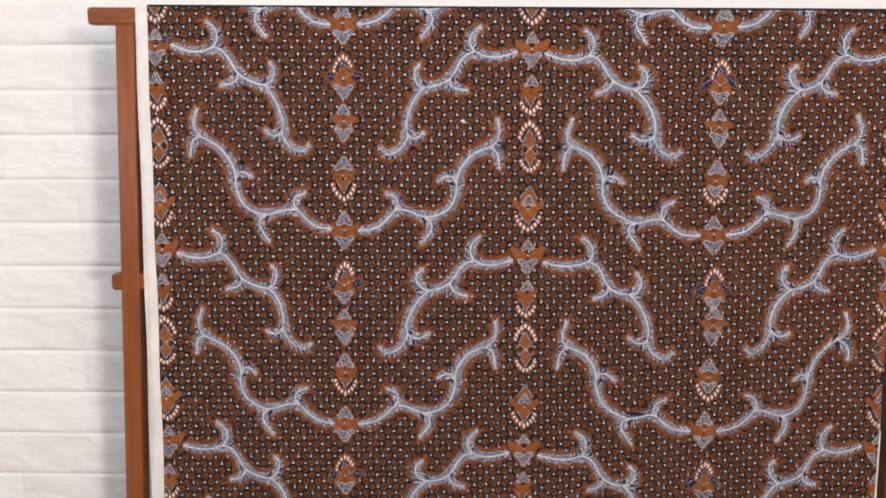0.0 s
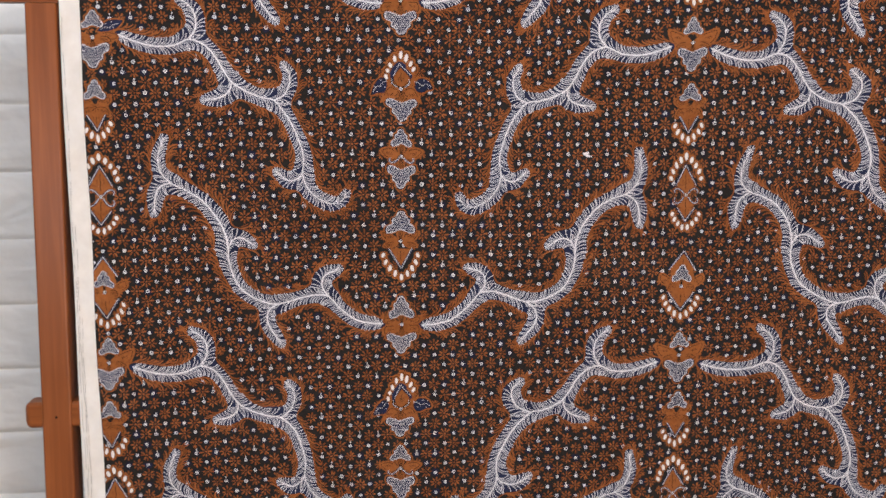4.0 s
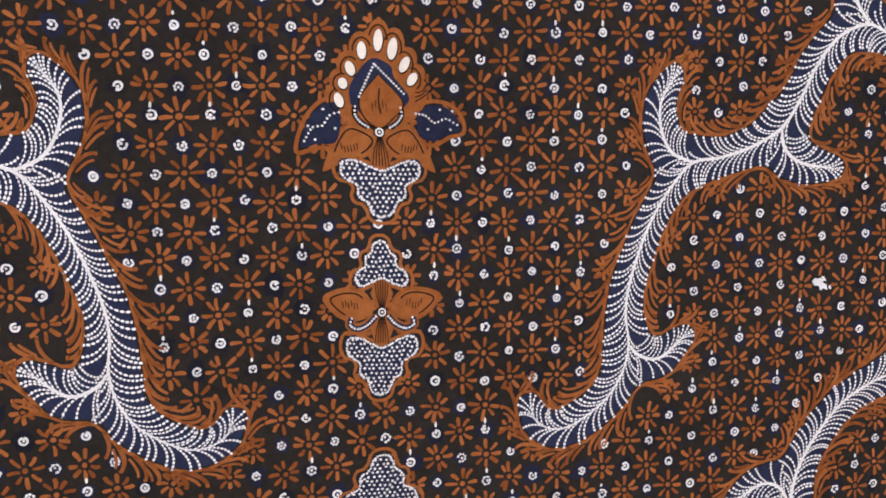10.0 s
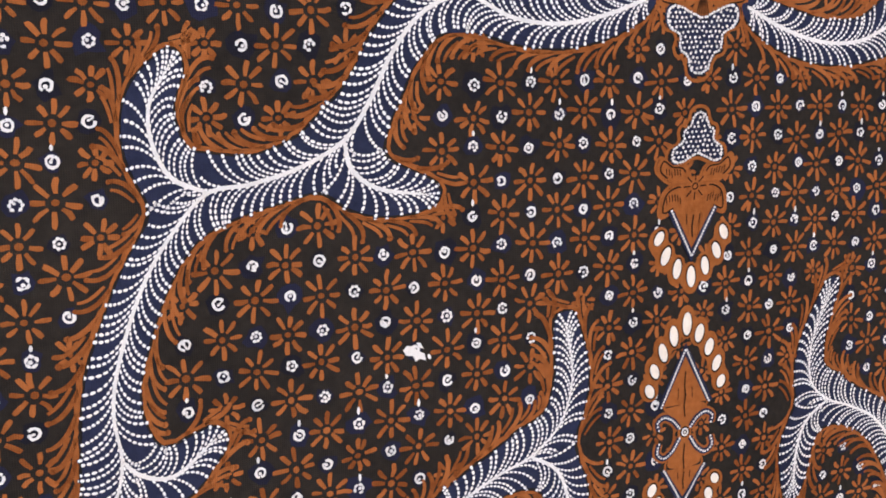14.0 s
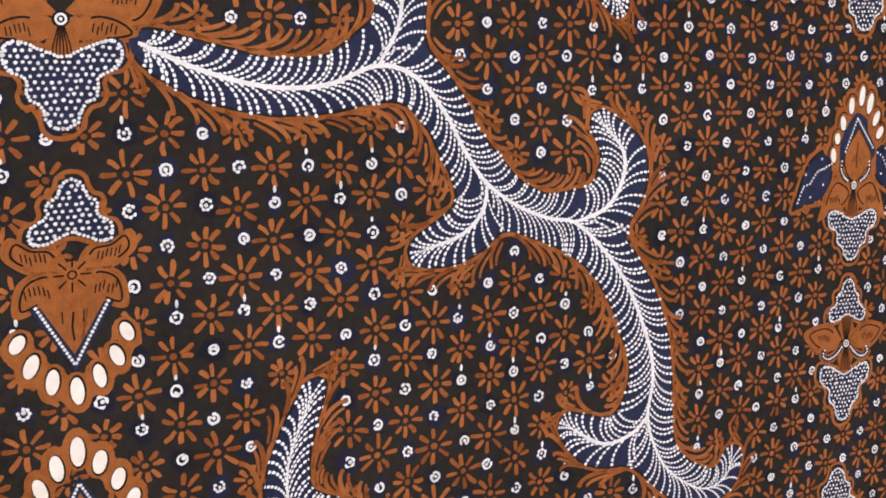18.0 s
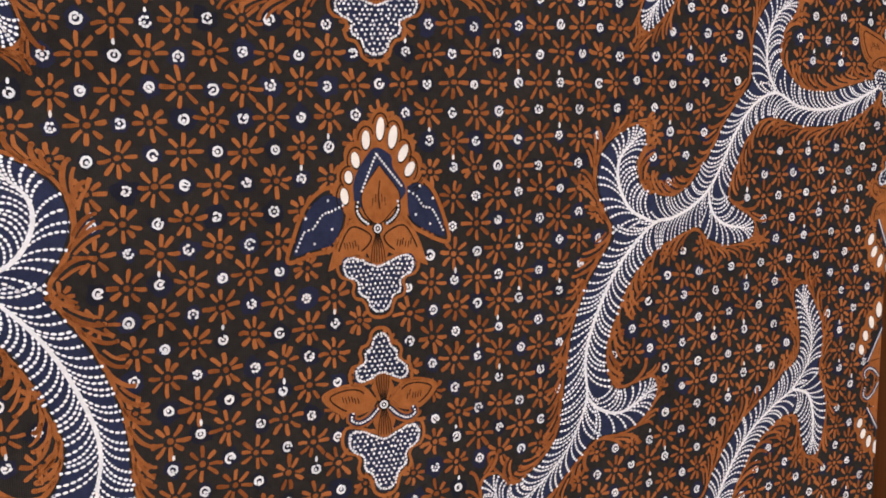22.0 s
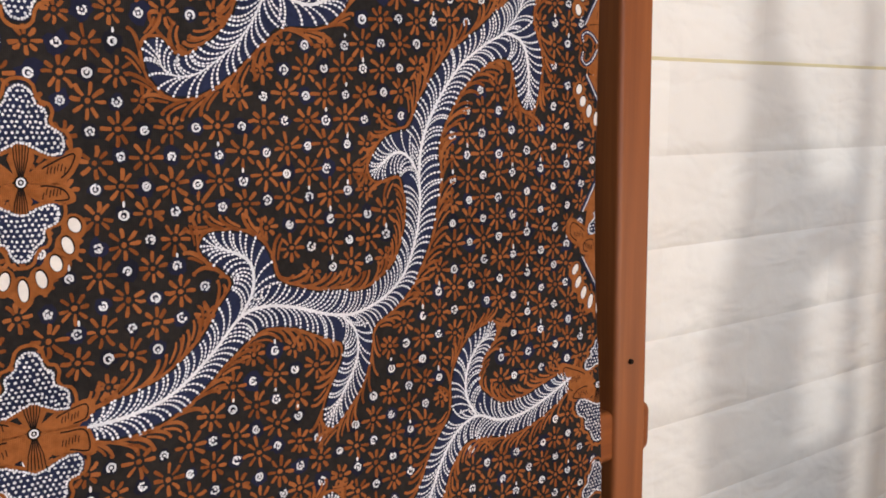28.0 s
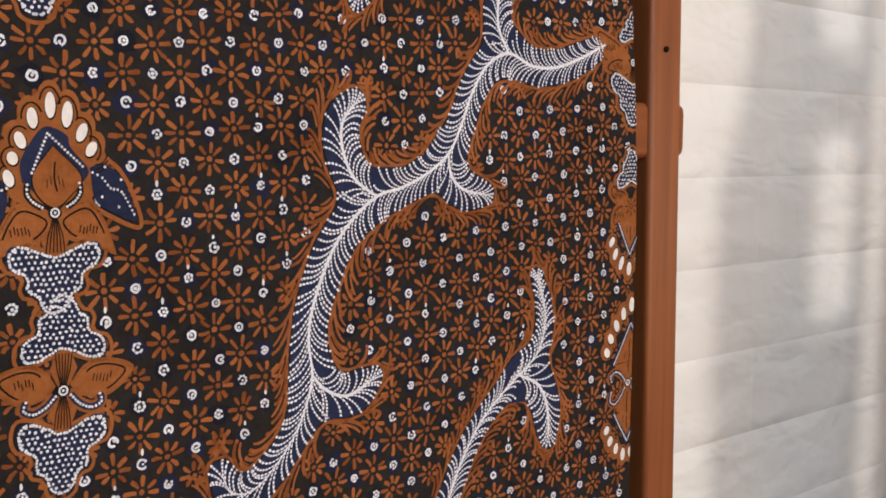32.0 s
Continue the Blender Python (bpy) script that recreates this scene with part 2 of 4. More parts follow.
tagged(part("wall_east", bm, M_ROOM), "plain pale side wall of the room", "wall", kind="structure")
# Unseen closing wall; its wide gap is made up to let the sun in.
bm = bmesh.new()
for x0, x1, z0, z1 in ((-3.2, -1.4, 0, 2.8), (-1.4, 4.0, 0, 0.8), (-1.4, 4.0, 2.75, 2.8), (4.0, 4.2, 0, 2.8)):
    box(bm, x0, x1, -2.5, -2.4, z0, z1)
tagged(part("wall_south", bm, M_ROOM), "plain pale unseen wall with a wide gap for the light", "wall", kind="structure")
# ---- the cloth's surface ----
TOP, HEM, THICK = 1.7005, 0.63, 0.0006
MM = 0.001


def bulge(x, z):
    """How far the hanging cloth stands off its plane, in metres."""
    return 0.0006 * np.sin(x * 13.0 + z * 4.0 + 0.6) + 0.0004 * np.sin(z * 17.0 - x * 6.0)


def left_edge(z):
    """Where the dyed ground ends at the cloth's side, and the cream border begins."""
    return -0.0070 + 0.003 * (1.70 - z) + 0.0007 * np.sin(z * 31.0)


def right_edge(z):
    """The other side, which swings out below the upper third."""
    u = np.clip((1.455 - z) / 0.17, 0, 1)
    return 1.0384 + 0.0106 * u * u * (3 - 2 * u)


def lie(xz, layer):
    """Points of the cloth, x and z in metres, as places that many millimetres in front of it."""
    xz = np.asarray(xz, float)
    return np.stack([xz[:, 0], bulge(xz[:, 0], xz[:, 1]) - THICK / 2 - layer * MM, xz[:, 1]], 1)


class Ink:
    """Flat painted shapes, gathered into one mesh. Local millimetres, mapped onto the cloth by a function."""

    def __init__(self):
        self.v, self.f, self.uv = [], [], []
        self.n, self.shapes = 0, []

    def add(self, points, faces, uv=None):
        self.shapes.append((points, faces, uv))
        self.v.append(np.asarray(points, float))
        self.f += [tuple(i + self.n for i in f) for f in faces]
        self.uv.append(np.zeros((len(points), 2)) if uv is None else np.asarray(uv, float))
        self.n += len(points)

    def pieces(self):
        """One drawing for each shape, the widest first."""
        found = []
        for shape in sorted(self.shapes, key=lambda s: -np.ptp(np.asarray(s[0])[:, 0])):
            one = Ink()
            one.add(*shape)
            found.append(one)
        return found

    def poly(self, points):
        pts = [Vector((p[0], p[1], 0)) for p in points]
        tris = tessellate_polygon([pts])
        self.add(points, [tuple(t) for t in tris])

    def disc(self, x, y, rx, ry=None, turn=0.0, n=8):
        ry = ry or rx
        a = np.arange(n) * 2 * np.pi / n
        px, py, c, s = rx * np.cos(a), ry * np.sin(a), np.cos(turn), np.sin(turn)
        self.add(np.stack([x + c * px - s * py, y + s * px + c * py], 1), [tuple(range(n))])

    def ring(self, x, y, r, w, n=8):
        a = np.arange(n) * 2 * np.pi / n
        d = np.stack([np.cos(a), np.sin(a)], 1)
        self.add(np.concatenate([(x, y) + d * r, (x, y) + d * (r - w)]), [(i, (i + 1) % n, n + (i + 1) % n, n + i) for i in range(n)])

    def stroke(self, points, width, closed=False, pitch=0.0, rng=None):
        """A band along points; width a number or one for each point. pitch: millimetres for one dot."""
        p = np.asarray(points, float)
        if closed:
            p = np.concatenate([p, p[:1]])
        d = np.gradient(p, axis=0)
        if closed:
            d[0] = d[-1] = p[1] - p[-2]
        d /= np.maximum(np.linalg.norm(d, axis=1, keepdims=True), 1e-9)
        side = np.stack([-d[:, 1], d[:, 0]], 1) * (np.broadcast_to(width, len(p))[:, None] / 2)
        k = len(p)
        length = np.r_[0, np.cumsum(np.linalg.norm(np.diff(p, axis=0), axis=1))]
        if pitch:
            length = length / pitch
        uv = np.concatenate([np.stack([length, np.zeros(k)], 1), np.stack([length, np.ones(k)], 1)])
        self.add(np.concatenate([p + side, p - side]), [(i, i + 1, k + i + 1, k + i) for i in range(k - 1)], uv)

    def dots(self, points, r, n=6):
        for x, y in points:
            self.disc(x, y, r, n=n)

    def made(self, name, material, layer, place, parent, label=""):
        """The mesh, laid on the cloth and cut at its edges; None where nothing of it is left."""
        if not self.n:
            return None
        xz = place(np.concatenate(self.v))
        low, high = HEM + 0.004, TOP - 0.003
        lo_x, hi_x = left_edge(xz[:, 1]) + 0.0005, right_edge(xz[:, 1]) - 0.0005
        inside = (xz[:, 1] > low) & (xz[:, 1] < high) & (xz[:, 0] > lo_x) & (xz[:, 0] < hi_x)
        if not inside.any():
            return None
        me = bpy.data.meshes.new(name)
        # Faces wound to look out of the cloth.
        a, b, c = (xz[[f[i] for f in self.f]] for i in range(3))
        turn = (b - a)[:, 0] * (c - a)[:, 1] - (b - a)[:, 1] * (c - a)[:, 0]
        faces = [f if t > 0 else f[::-1] for f, t in zip(self.f, turn)]
        if name in ("flower_field", "spot_field", "halo_field", "flower", "spot"):
            keep = inside
            faces = [f for f in faces if all(keep[i] for i in f)]
        me.from_pydata(lie(xz, layer).tolist(), [], faces)
        uv = np.concatenate(self.uv)
        lay = me.uv_layers.new(name="UVMap")
        index = np.empty(len(me.loops), int)
        me.loops.foreach_get("vertex_index", index)
        lay.data.foreach_set("uv", uv[index].ravel())
        if not inside.all() and name not in ("flower_field", "spot_field", "halo_field", "flower", "spot"):
            bm = bmesh.new()
            bm.from_mesh(me)
            zm = float(np.median(xz[:, 1]))
            slope = float(right_edge(zm - 0.01) - right_edge(zm + 0.01)) / 0.02
            for co, no in (((0, 0, high), (0, 0, 1)), ((0, 0, low), (0, 0, -1)), ((float(left_edge(zm)) + 0.0005, 0, zm), (-1, 0, -0.006)), ((float(right_edge(zm)) - 0.0005, 0, zm), (1, 0, slope))):
                bmesh.ops.bisect_plane(bm, geom=bm.verts[:] + bm.edges[:] + bm.faces[:], plane_co=co, plane_no=no, clear_outer=True)
            if not bm.faces:
                bm.free()
                return None
            if name in ("midrib", "side_rib", "tendril"):
                # What the cut leaves apart: the largest piece stays, the rest become parts of their own.
                left, groups = set(bm.verts), []
                while left:
                    reach = [left.pop()]
                    group = set(reach)
                    while reach:
                        for e in reach.pop().link_edges:
                            for v in e.verts:
                                if v in left:
                                    left.discard(v)
                                    group.add(v)
                                    reach.append(v)
                    groups.append(group)
                groups.sort(key=len, reverse=True)
                for group in groups[1:]:
                    if len(group) > 10:
                        order = {v: i for i, v in enumerate(group)}
                        rest = bpy.data.meshes.new(name)
                        rest.from_pydata([v.co for v in group], [], [[order[v] for v in f.verts] for f in bm.faces if f.verts[0] in group])
                        rest.materials.append(material)
                        piece = new(name, rest)
                        piece.parent = parent
                        tagged(piece, label)
                bmesh.ops.delete(bm, geom=[v for g in groups[1:] for v in g], context="VERTS")
            bm.to_mesh(me)
            bm.free()
        me.materials.append(material)
        ob = new(name, me)
        ob.parent = parent
        return tagged(ob, label)


def spline(points, step=1.0):
    """A smooth line through points, sampled about every step."""
    p = np.asarray(points, float)
    p = np.concatenate([[2 * p[0] - p[1]], p, [2 * p[-1] - p[-2]]])
    out = []
    for i in range(1, len(p) - 2):
        n = max(2, int(np.linalg.norm(p[i + 1] - p[i]) / step))
        t = np.linspace(0, 1, n, endpoint=False)[:, None]
        a, b, c, d = p[i - 1], p[i], p[i + 1], p[i + 2]
        out.append(0.5 * (2 * b + (c - a) * t + (2 * a - 5 * b + 4 * c - d) * t**2 + (3 * b - a - 3 * c + d) * t**3))
    return np.concatenate(out + [p[-2:-1]])


# ---- the cloth ----
cloth = tagged(new("batik_cloth"), "dark batik cloth with white feather tendrils, draped over a wooden rack", "cloth")
cols = 106
front = np.linspace(HEM, TOP - 0.006, 106)
profile = [(0.0, z) for z in front] + [(0.0015, TOP - 0.002), (0.006, TOP)] + [(0.028, TOP), (0.0325, TOP - 0.002)]
profile += [(0.034, z) for z in np.linspace(TOP - 0.006, 0.75, 12)]


def sheet(name, x_of, columns, material, label, offset=0.0, rows=profile):
    """A strip of the draped cloth between two sides, with its thickness."""
    bm = bmesh.new()
    grid = []
    for side in (-1, 1):
        for k, (y, z) in enumerate(rows):
            line = []
            for c in range(columns + 1):
                x = x_of(c / columns, z)
                flat = 1.0 if y == 0.0 else 0.0
                yy = y + flat * float(bulge(x, z)) + offset
                dy, dz = (side * THICK / 2, 0) if y <= 0.0 else ((-side * THICK / 2, 0) if y > 0.033 else (0, -side * THICK / 2))
                line.append(bm.verts.new((x, yy + dy, z + dz)))
            grid.append(line)
    n = len(rows)
    for s in (0, n):
        for k in range(n - 1):
            for c in range(columns):
                q = (grid[s + k][c], grid[s + k][c + 1], grid[s + k + 1][c + 1], grid[s + k + 1][c])
                bm.faces.new(q if s == 0 else q[::-1])
    for c in (0, columns):
        for k in range(n - 1):
            bm.faces.new((grid[k][c], grid[k + 1][c], grid[n + k + 1][c], grid[n + k][c]))
    bmesh.ops.recalc_face_normals(bm, faces=bm.faces[:])
    return part(name, bm, material, cloth, label, smooth=False)


def border_edge(z):
    """The outer side of the cream border, drawn in where the layer beneath shows."""
    return -0.0226 + 0.0052 * min(1.0, max(0.0, (1.54 - z) / 0.21)) + 0.0006 * math.sin(z * 37.0) + 0.0003 * math.sin(z * 121.0)


sheet("dyed_ground", lambda u, z: float(left_edge(z)) + u * (float(right_edge(z)) - float(left_edge(z))), cols, M_CLOTH, "black-dyed cotton ground of the cloth")
sheet("side_border", lambda u, z: border_edge(z) + u * (float(left_edge(z)) - 0.0001 - border_edge(z)), 2, M_CREAM, "undyed cream border along the cloth's side")
sheet("under_border", lambda u, z: -0.0240 + 0.0006 * math.sin(z * 23) + 0.012 * u, 2, M_CREAM, "cream hem of the layer beneath", 0.0012)
sheet("far_border", lambda u, z: float(right_edge(z)) + 0.0001 + 0.0022 * u, 1, M_CREAM, "narrow cream border at the other side", rows=[(0.0, z) for z in np.linspace(HEM, 1.10, 24)])

for k, (x, z0, z1) in enumerate(((-0.0196, 1.02, 1.48), (-0.0178, 1.10, 1.40), (-0.0216, 1.0, 1.66))):
    bm = bmesh.new()
    last = None
    for z in np.linspace(z0, z1, 90):
        xx = x + 0.0005 * math.sin(z * 40 + k) + 0.0003 * math.sin(z * 131 + k * 2)
        a, b = (bm.verts.new(p) for p in lie([(xx - 0.00014, z), (xx + 0.00014, z)], 0.12))
        if last and int(z * 400) % 5:
            bm.faces.new((last[0], last[1], b, a))
        last = (a, b)
    part("stitch_line", bm, M_STITCH, cloth, "grey basting stitches in the cream border")

# ---- painted motifs: lines in millimetres from the column and the root, outwards and up ----
SWEEP = dict(  # a tendril that leaves its column level and sinks away from it
    main=[(18, -4), (33, -9), (49, -12), (64, -11), (78, -6), (90, -10), (99, -20), (105, -31), (112, -41), (124, -48), (137, -52), (149, -54), (159, -63), (167, -75), (174, -93), (176, -105), (175, -117), (178, -128), (185, -138), (198, -146), (208, -144), (212, -137)],
    twigs=[[(78, -6), (84, 4), (84, 15), (79, 23), (71, 28)], [(112, -41), (110, -49), (103, -55), (90, -58)], [(149, -54), (159, -49), (164, -40), (164, -31), (158, -23)], [(175, -117), (170, -122), (161, -124), (149, -117)]],
)
CUP = dict(
    slim=0.12,  # a tendril that leaves its column level and climbs
    main=[(17, -1), (31, 0), (46, 4), (60, 14), (71, 25), (81, 27), (92, 25), (114, 19), (133, 23), (149, 33), (157, 47), (160, 60), (160, 71), (162, 85), (168, 99), (178, 113), (190, 122), (200, 128), (208, 138), (209, 152), (203, 168)],
    twigs=[[(71, 25), (76, 34), (74, 44), (60, 51)], [(114, 19), (123, 12), (123, 0), (110, -18)], [(160, 71), (155, 78), (147, 80), (135, 73)], [(200, 128), (209, 124), (213, 115), (214, 101)]],
)


def contour(field, x0, y0, step, level):
    """Closed lines of one level in a grid of values."""
    g = field - level
    s = g < 0
    cells = np.argwhere((s[:-1, :-1] != s[1:, 1:]) | (s[:-1, :-1] != s[1:, :-1]) | (s[:-1, :-1] != s[:-1, 1:]))
    links = {}

    def cross(a, b):
        va, vb = g[a], g[b]
        t = va / (va - vb)
        return ((a, b) if a < b else (b, a)), (x0 + step * (a[1] + t * (b[1] - a[1])), y0 + step * (a[0] + t * (b[0] - a[0])))

    places = {}
    for j, i in cells:
        j, i = int(j), int(i)
        ring = [(j, i), (j, i + 1), (j + 1, i + 1), (j + 1, i)]
        cut = []
        for k in range(4):
            a, b = ring[k], ring[(k + 1) % 4]
            if s[a] != s[b]:
                key, at = cross(a, b)
                places[key] = at
                cut.append(key)
        for a, b in zip(cut[::2], cut[1::2]):
            links.setdefault(a, []).append(b)
            links.setdefault(b, []).append(a)
    loops, done = [], set()
    for first in list(links):
        if first in done:
            continue
        loop, at, last = [], first, None
        while at is not None and at not in done:
            done.add(at)
            loop.append(places[at])
            step_on = [k for k in links[at] if k not in done]
            at, last = (step_on[0] if step_on else None), at
        if len(loop) > 12:
            loops.append(np.array(loop))
    return loops


def even(loop, gap):
    """A closed line with its points evenly spaced."""
    p = np.concatenate([loop, loop[:1]])
    for _ in range(2):
        p[1:-1] = (p[:-2] + 2 * p[1:-1] + p[2:]) / 4
    s = np.r_[0, np.cumsum(np.linalg.norm(np.diff(p, axis=0), axis=1))]
    n = max(8, int(s[-1] / gap))
    t = np.linspace(0, s[-1], n, endpoint=False)
    return np.stack([np.interp(t, s, p[:, 0]), np.interp(t, s, p[:, 1])], 1)


def tendril_plan(plan, rng):
    """The painted parts of one kind of tendril, and points along its limbs for keeping the flowers off."""
    limbs = []
    for k, line in enumerate([plan["main"]] + plan["twigs"]):
        p = spline(line, 0.8)
        s = np.r_[0, np.cumsum(np.linalg.norm(np.diff(p, axis=0), axis=1))]
        u = s / s[-1]
        if k == 0:
            w = 6.6 - 4.2 * np.exp(-s / 6.5) - 2.6 * np.clip((u - 0.92) / 0.08, 0, 1) ** 1.5
            w = w * (1 - plan.get("slim", 0.0) * np.clip((u - 0.62) / 0.25, 0, 1))
        else:
            w = 7.3 - 3.6 * np.clip((u - 0.45) / 0.55, 0, 1) ** 2
        limbs.append((p, s, w))
    allp = np.concatenate([p for p, _, _ in limbs])
    allw = np.concatenate([w for _, _, w in limbs])
    lo, hi = allp.min(0) - 20, allp.max(0) + 20
    xs, ys = np.arange(lo[0], hi[0], 1.0), np.arange(lo[1], hi[1], 1.0)
    own = []
    for p, _, w in limbs:
        one = np.full((len(ys), len(xs)), 1e3)
        for q, r in zip(p, w):
            one = np.minimum(one, np.hypot(xs[None] - q[0], ys[:, None] - q[1]) - r)
        own.append(one)
    own = np.array(own)
    soft = 2.9  # rounds the hollows where a twig leaves the stem
    field = -soft * np.log(np.exp(-own / soft).sum(0) + 1e-30)

    def value(grid, x, y):
        return grid[min(max(int(round(y - lo[1])), 0), len(ys) - 1), min(max(int(round(x - lo[0])), 0), len(xs) - 1)]

    heads = np.concatenate([np.gradient(p, axis=0) for p, _, _ in limbs])
    body, veins, edge, ribs = Ink(), Ink(), Ink(), []
    for loop in contour(field, lo[0], lo[1], 1.0, 0.1):
        body.poly(even(loop, 2.2))
    for index, (p, s, w) in enumerate(limbs):
        d = np.gradient(p, axis=0)
        d /= np.linalg.norm(d, axis=1, keepdims=True)
        nrm = np.stack([-d[:, 1], d[:, 0]], 1)
        others = np.min(np.delete(own, index, 0), 0)
        last = s[-1]
        at = -5.6 if index == 0 else 1.5
        while at < last - 0.2:
            for sg in (-1, 1):
                a = min(last - 0.3, max(0.3, at + rng.uniform(-0.4, 0.4)))
                reach = rng.uniform(6.5, 8.4)
                b = min(max(0.6, min(a, at + 0.4) + reach), last)
                over = max(0.0, a + reach - last)
                o, q, nq, dq = (np.array([np.interp(k, s, g[:, 0]), np.interp(k, s, g[:, 1])]) for k, g in ((a, p), (b, p), (b, nrm), (b, d)))
                fan = min(1.45, over / reach * 1.5)
                way = nq * sg * math.cos(fan) + dq * math.sin(fan)
                r = float(np.interp(b, s, w)) * 0.72
                while r < 15 and value(field, *(q + way * r)) < 0.3 and value(others, *(q + way * r)) > value(own[index], *(q + way * r)) - 1.6:
                    r += 0.4
                r *= rng.uniform(0.95, 1.06)
                end = q + way * r
                ctrl = q * 0.75 + o * 0.25 + nq * sg * r * 0.26 * math.cos(fan) + dq * 1.2
                t = np.linspace(0, 1, 7)[:, None]
                line = (1 - t) ** 2 * o + 2 * t * (1 - t) * ctrl + t**2 * end
                veins.stroke(line, np.linspace(0.56, 1.02, 7), pitch=rng.uniform(1.1, 1.75))
            at += 2.6
        rib = Ink()
        rib.stroke(p[::2], np.interp(s[::2], [0, 6, last * 0.7, last], [0.8, 1.2, 1.05, 0.35]))
        ribs.append(rib)
    # Flame border: a line round the body and overlapping leaflets that sweep along it.
    for loop in contour(field, lo[0], lo[1], 1.0, 1.3):
        ring = even(loop, 1.5)
        n = len(ring)
        edge.stroke(ring + rng.normal(0, 0.10, ring.shape), 1.15 + 0.25 * np.sin(np.arange(n + 1) * 0.55), closed=True)
        k = 0.0
        while k < n:
            o = ring[int(k)]
            near = np.argmin(((allp - o) ** 2).sum(1))
            out = o - allp[near]
            out /= np.linalg.norm(out) + 1e-9
            run = ring[(int(k) + 2) % n] - ring[int(k) - 2]
            run /= np.linalg.norm(run) + 1e-9
            head = heads[near] / (np.linalg.norm(heads[near]) + 1e-9)
            ahead = run if run @ head > 0 else -run
            out = np.array([-ahead[1], ahead[0]]) * (1 if -ahead[1] * out[0] + ahead[0] * out[1] > 0 else -1)
            hollow = ((ring[(int(k) + 6) % n] + ring[int(k) - 6]) / 2 - o) @ out
            pocket = hollow > 0.35
            step = rng.uniform(5.2, 6.4) if pocket else rng.uniform(5.5, 6.6)
            high = rng.uniform(4.8, 6.6) if pocket else rng.uniform(4.2, 5.8)
            if hollow < -1.2:
                high *= 0.75
            long, pace = rng.uniform(6.2, 7.8) if pocket else rng.uniform(7.2, 9.2), step / 1.5
            for _ in range(3):
                if value(field, *(o + ahead * long + out * high)) < 2.0 + high * 0.35:
                    long, high = long * 0.72, high * 0.78
            if value(field, *(o + ahead * long + out * high)) > 2.6:
                def at_leaf(a, b):
                    return o + ahead * long * a + out * high * b
                t = np.linspace(0, 1, 8)[:, None]
                fat = rng.uniform(1.08, 1.36)
                crook = rng.uniform(-0.06, 0.14)
                # A hook that leaves the ring slantwise and curls away, and a finer barb along its outside.
                hook = (1 - t) ** 3 * at_leaf(0, 0) + 3 * t * (1 - t) ** 2 * at_leaf(0.42, 0.16) + 3 * t**2 * (1 - t) * at_leaf(0.86, 0.32 + crook) + t**3 * at_leaf(1.0, 1.0)
                edge.stroke(hook, fat * (0.86 + 0.2 * np.sin(np.pi * t[:, 0])))
                if rng.random() < 0.75:
                    barb = (1 - t) ** 3 * at_leaf(-0.04, 0.30) + 3 * t * (1 - t) ** 2 * at_leaf(0.28, 0.50) + 3 * t**2 * (1 - t) * at_leaf(0.56, 0.62 + crook) + t**3 * at_leaf(0.72, 1.06)
                    edge.stroke(barb, fat * (0.58 + 0.2 * np.sin(np.pi * t[:, 0])))
                edge.disc(*at_leaf(0.985, 0.985), fat * rng.uniform(0.5, 0.7), n=7)
            k += pace
    return dict(body=body, veins=veins, ribs=ribs, edge=edge, points=allp[::3], widths=allw[::3])


PERIOD = 0.2893
ODD = (0.2700, 0.7955)       # columns of the cups
EVEN = (0.0035, 0.5325, 1.0520)   # columns where the sinking tendrils begin
rng = np.random.default_rng(7)
plans = dict(sweep=tendril_plan(SWEEP, rng), cup=tendril_plan(CUP, rng), slender=tendril_plan(dict(CUP, slim=0.42), rng))
keep_x, keep_z, keep_r = [], [], []


def wander(xz, seed):
    """The unsteady hand: slow shifts of up to a millimetre."""
    a = 0.0007 * np.sin(xz[:, 1] * 61 + seed * 1.7) + 0.0004 * np.sin(xz[:, 0] * 97 + seed * 2.9)
    b = 0.0007 * np.sin(xz[:, 0] * 57 + seed * 0.9) + 0.0004 * np.sin(xz[:, 1] * 103 + seed * 4.1)
    return xz + np.stack([a, b], 1)


ANCHORS = dict(sweep=(20, 78, 112, 150, 177, 208), cup=(20, 71, 114, 160, 200, 215), slender=(20, 71, 114, 160, 200, 215))


def tendril(kind, column, root, sign, shift, rise, lean=0, seed=0):
    """One tendril. shift and rise: millimetres outwards and up at its root, its four forks and its end. lean: outwards at its raised tip."""
    plan = plans[kind]

    def place(p):
        u = p[:, 0] + np.interp(p[:, 0], ANCHORS[kind], shift) + lean * np.clip((p[:, 1] - 126) / 40, 0, 1.2)
        v = p[:, 1] + np.interp(p[:, 0], ANCHORS[kind], rise)
        return wander(np.stack([column + sign * u * MM, root + v * MM], 1), seed)

    body = plan["body"].made("tendril", M_NAVY, 0.30, place, cloth, "indigo tendril with white feathered strokes and brown flame border")
    if body is None:
        return
    plan["edge"].made("flame_border", M_BROWN, 0.20, place, body, "brown flame-shaped border")
    strokes = plan["veins"].made("feathering", M_DOTTED, 0.40, place, body, "white dotted feather strokes")
    if strokes:
        tagged(strokes, kind="stuff")
    for k, rib in enumerate(plan["ribs"]):
        rib.made("midrib" if k == 0 else "side_rib", M_WHITE, 0.50, place, body, "white midrib" if k == 0 else "white rib of a side shoot")
    at = place(plan["points"])
    keep_x.append(at[:, 0])
    keep_z.append(at[:, 1])
    keep_r.append((plan["widths"] + 6.6) * MM)


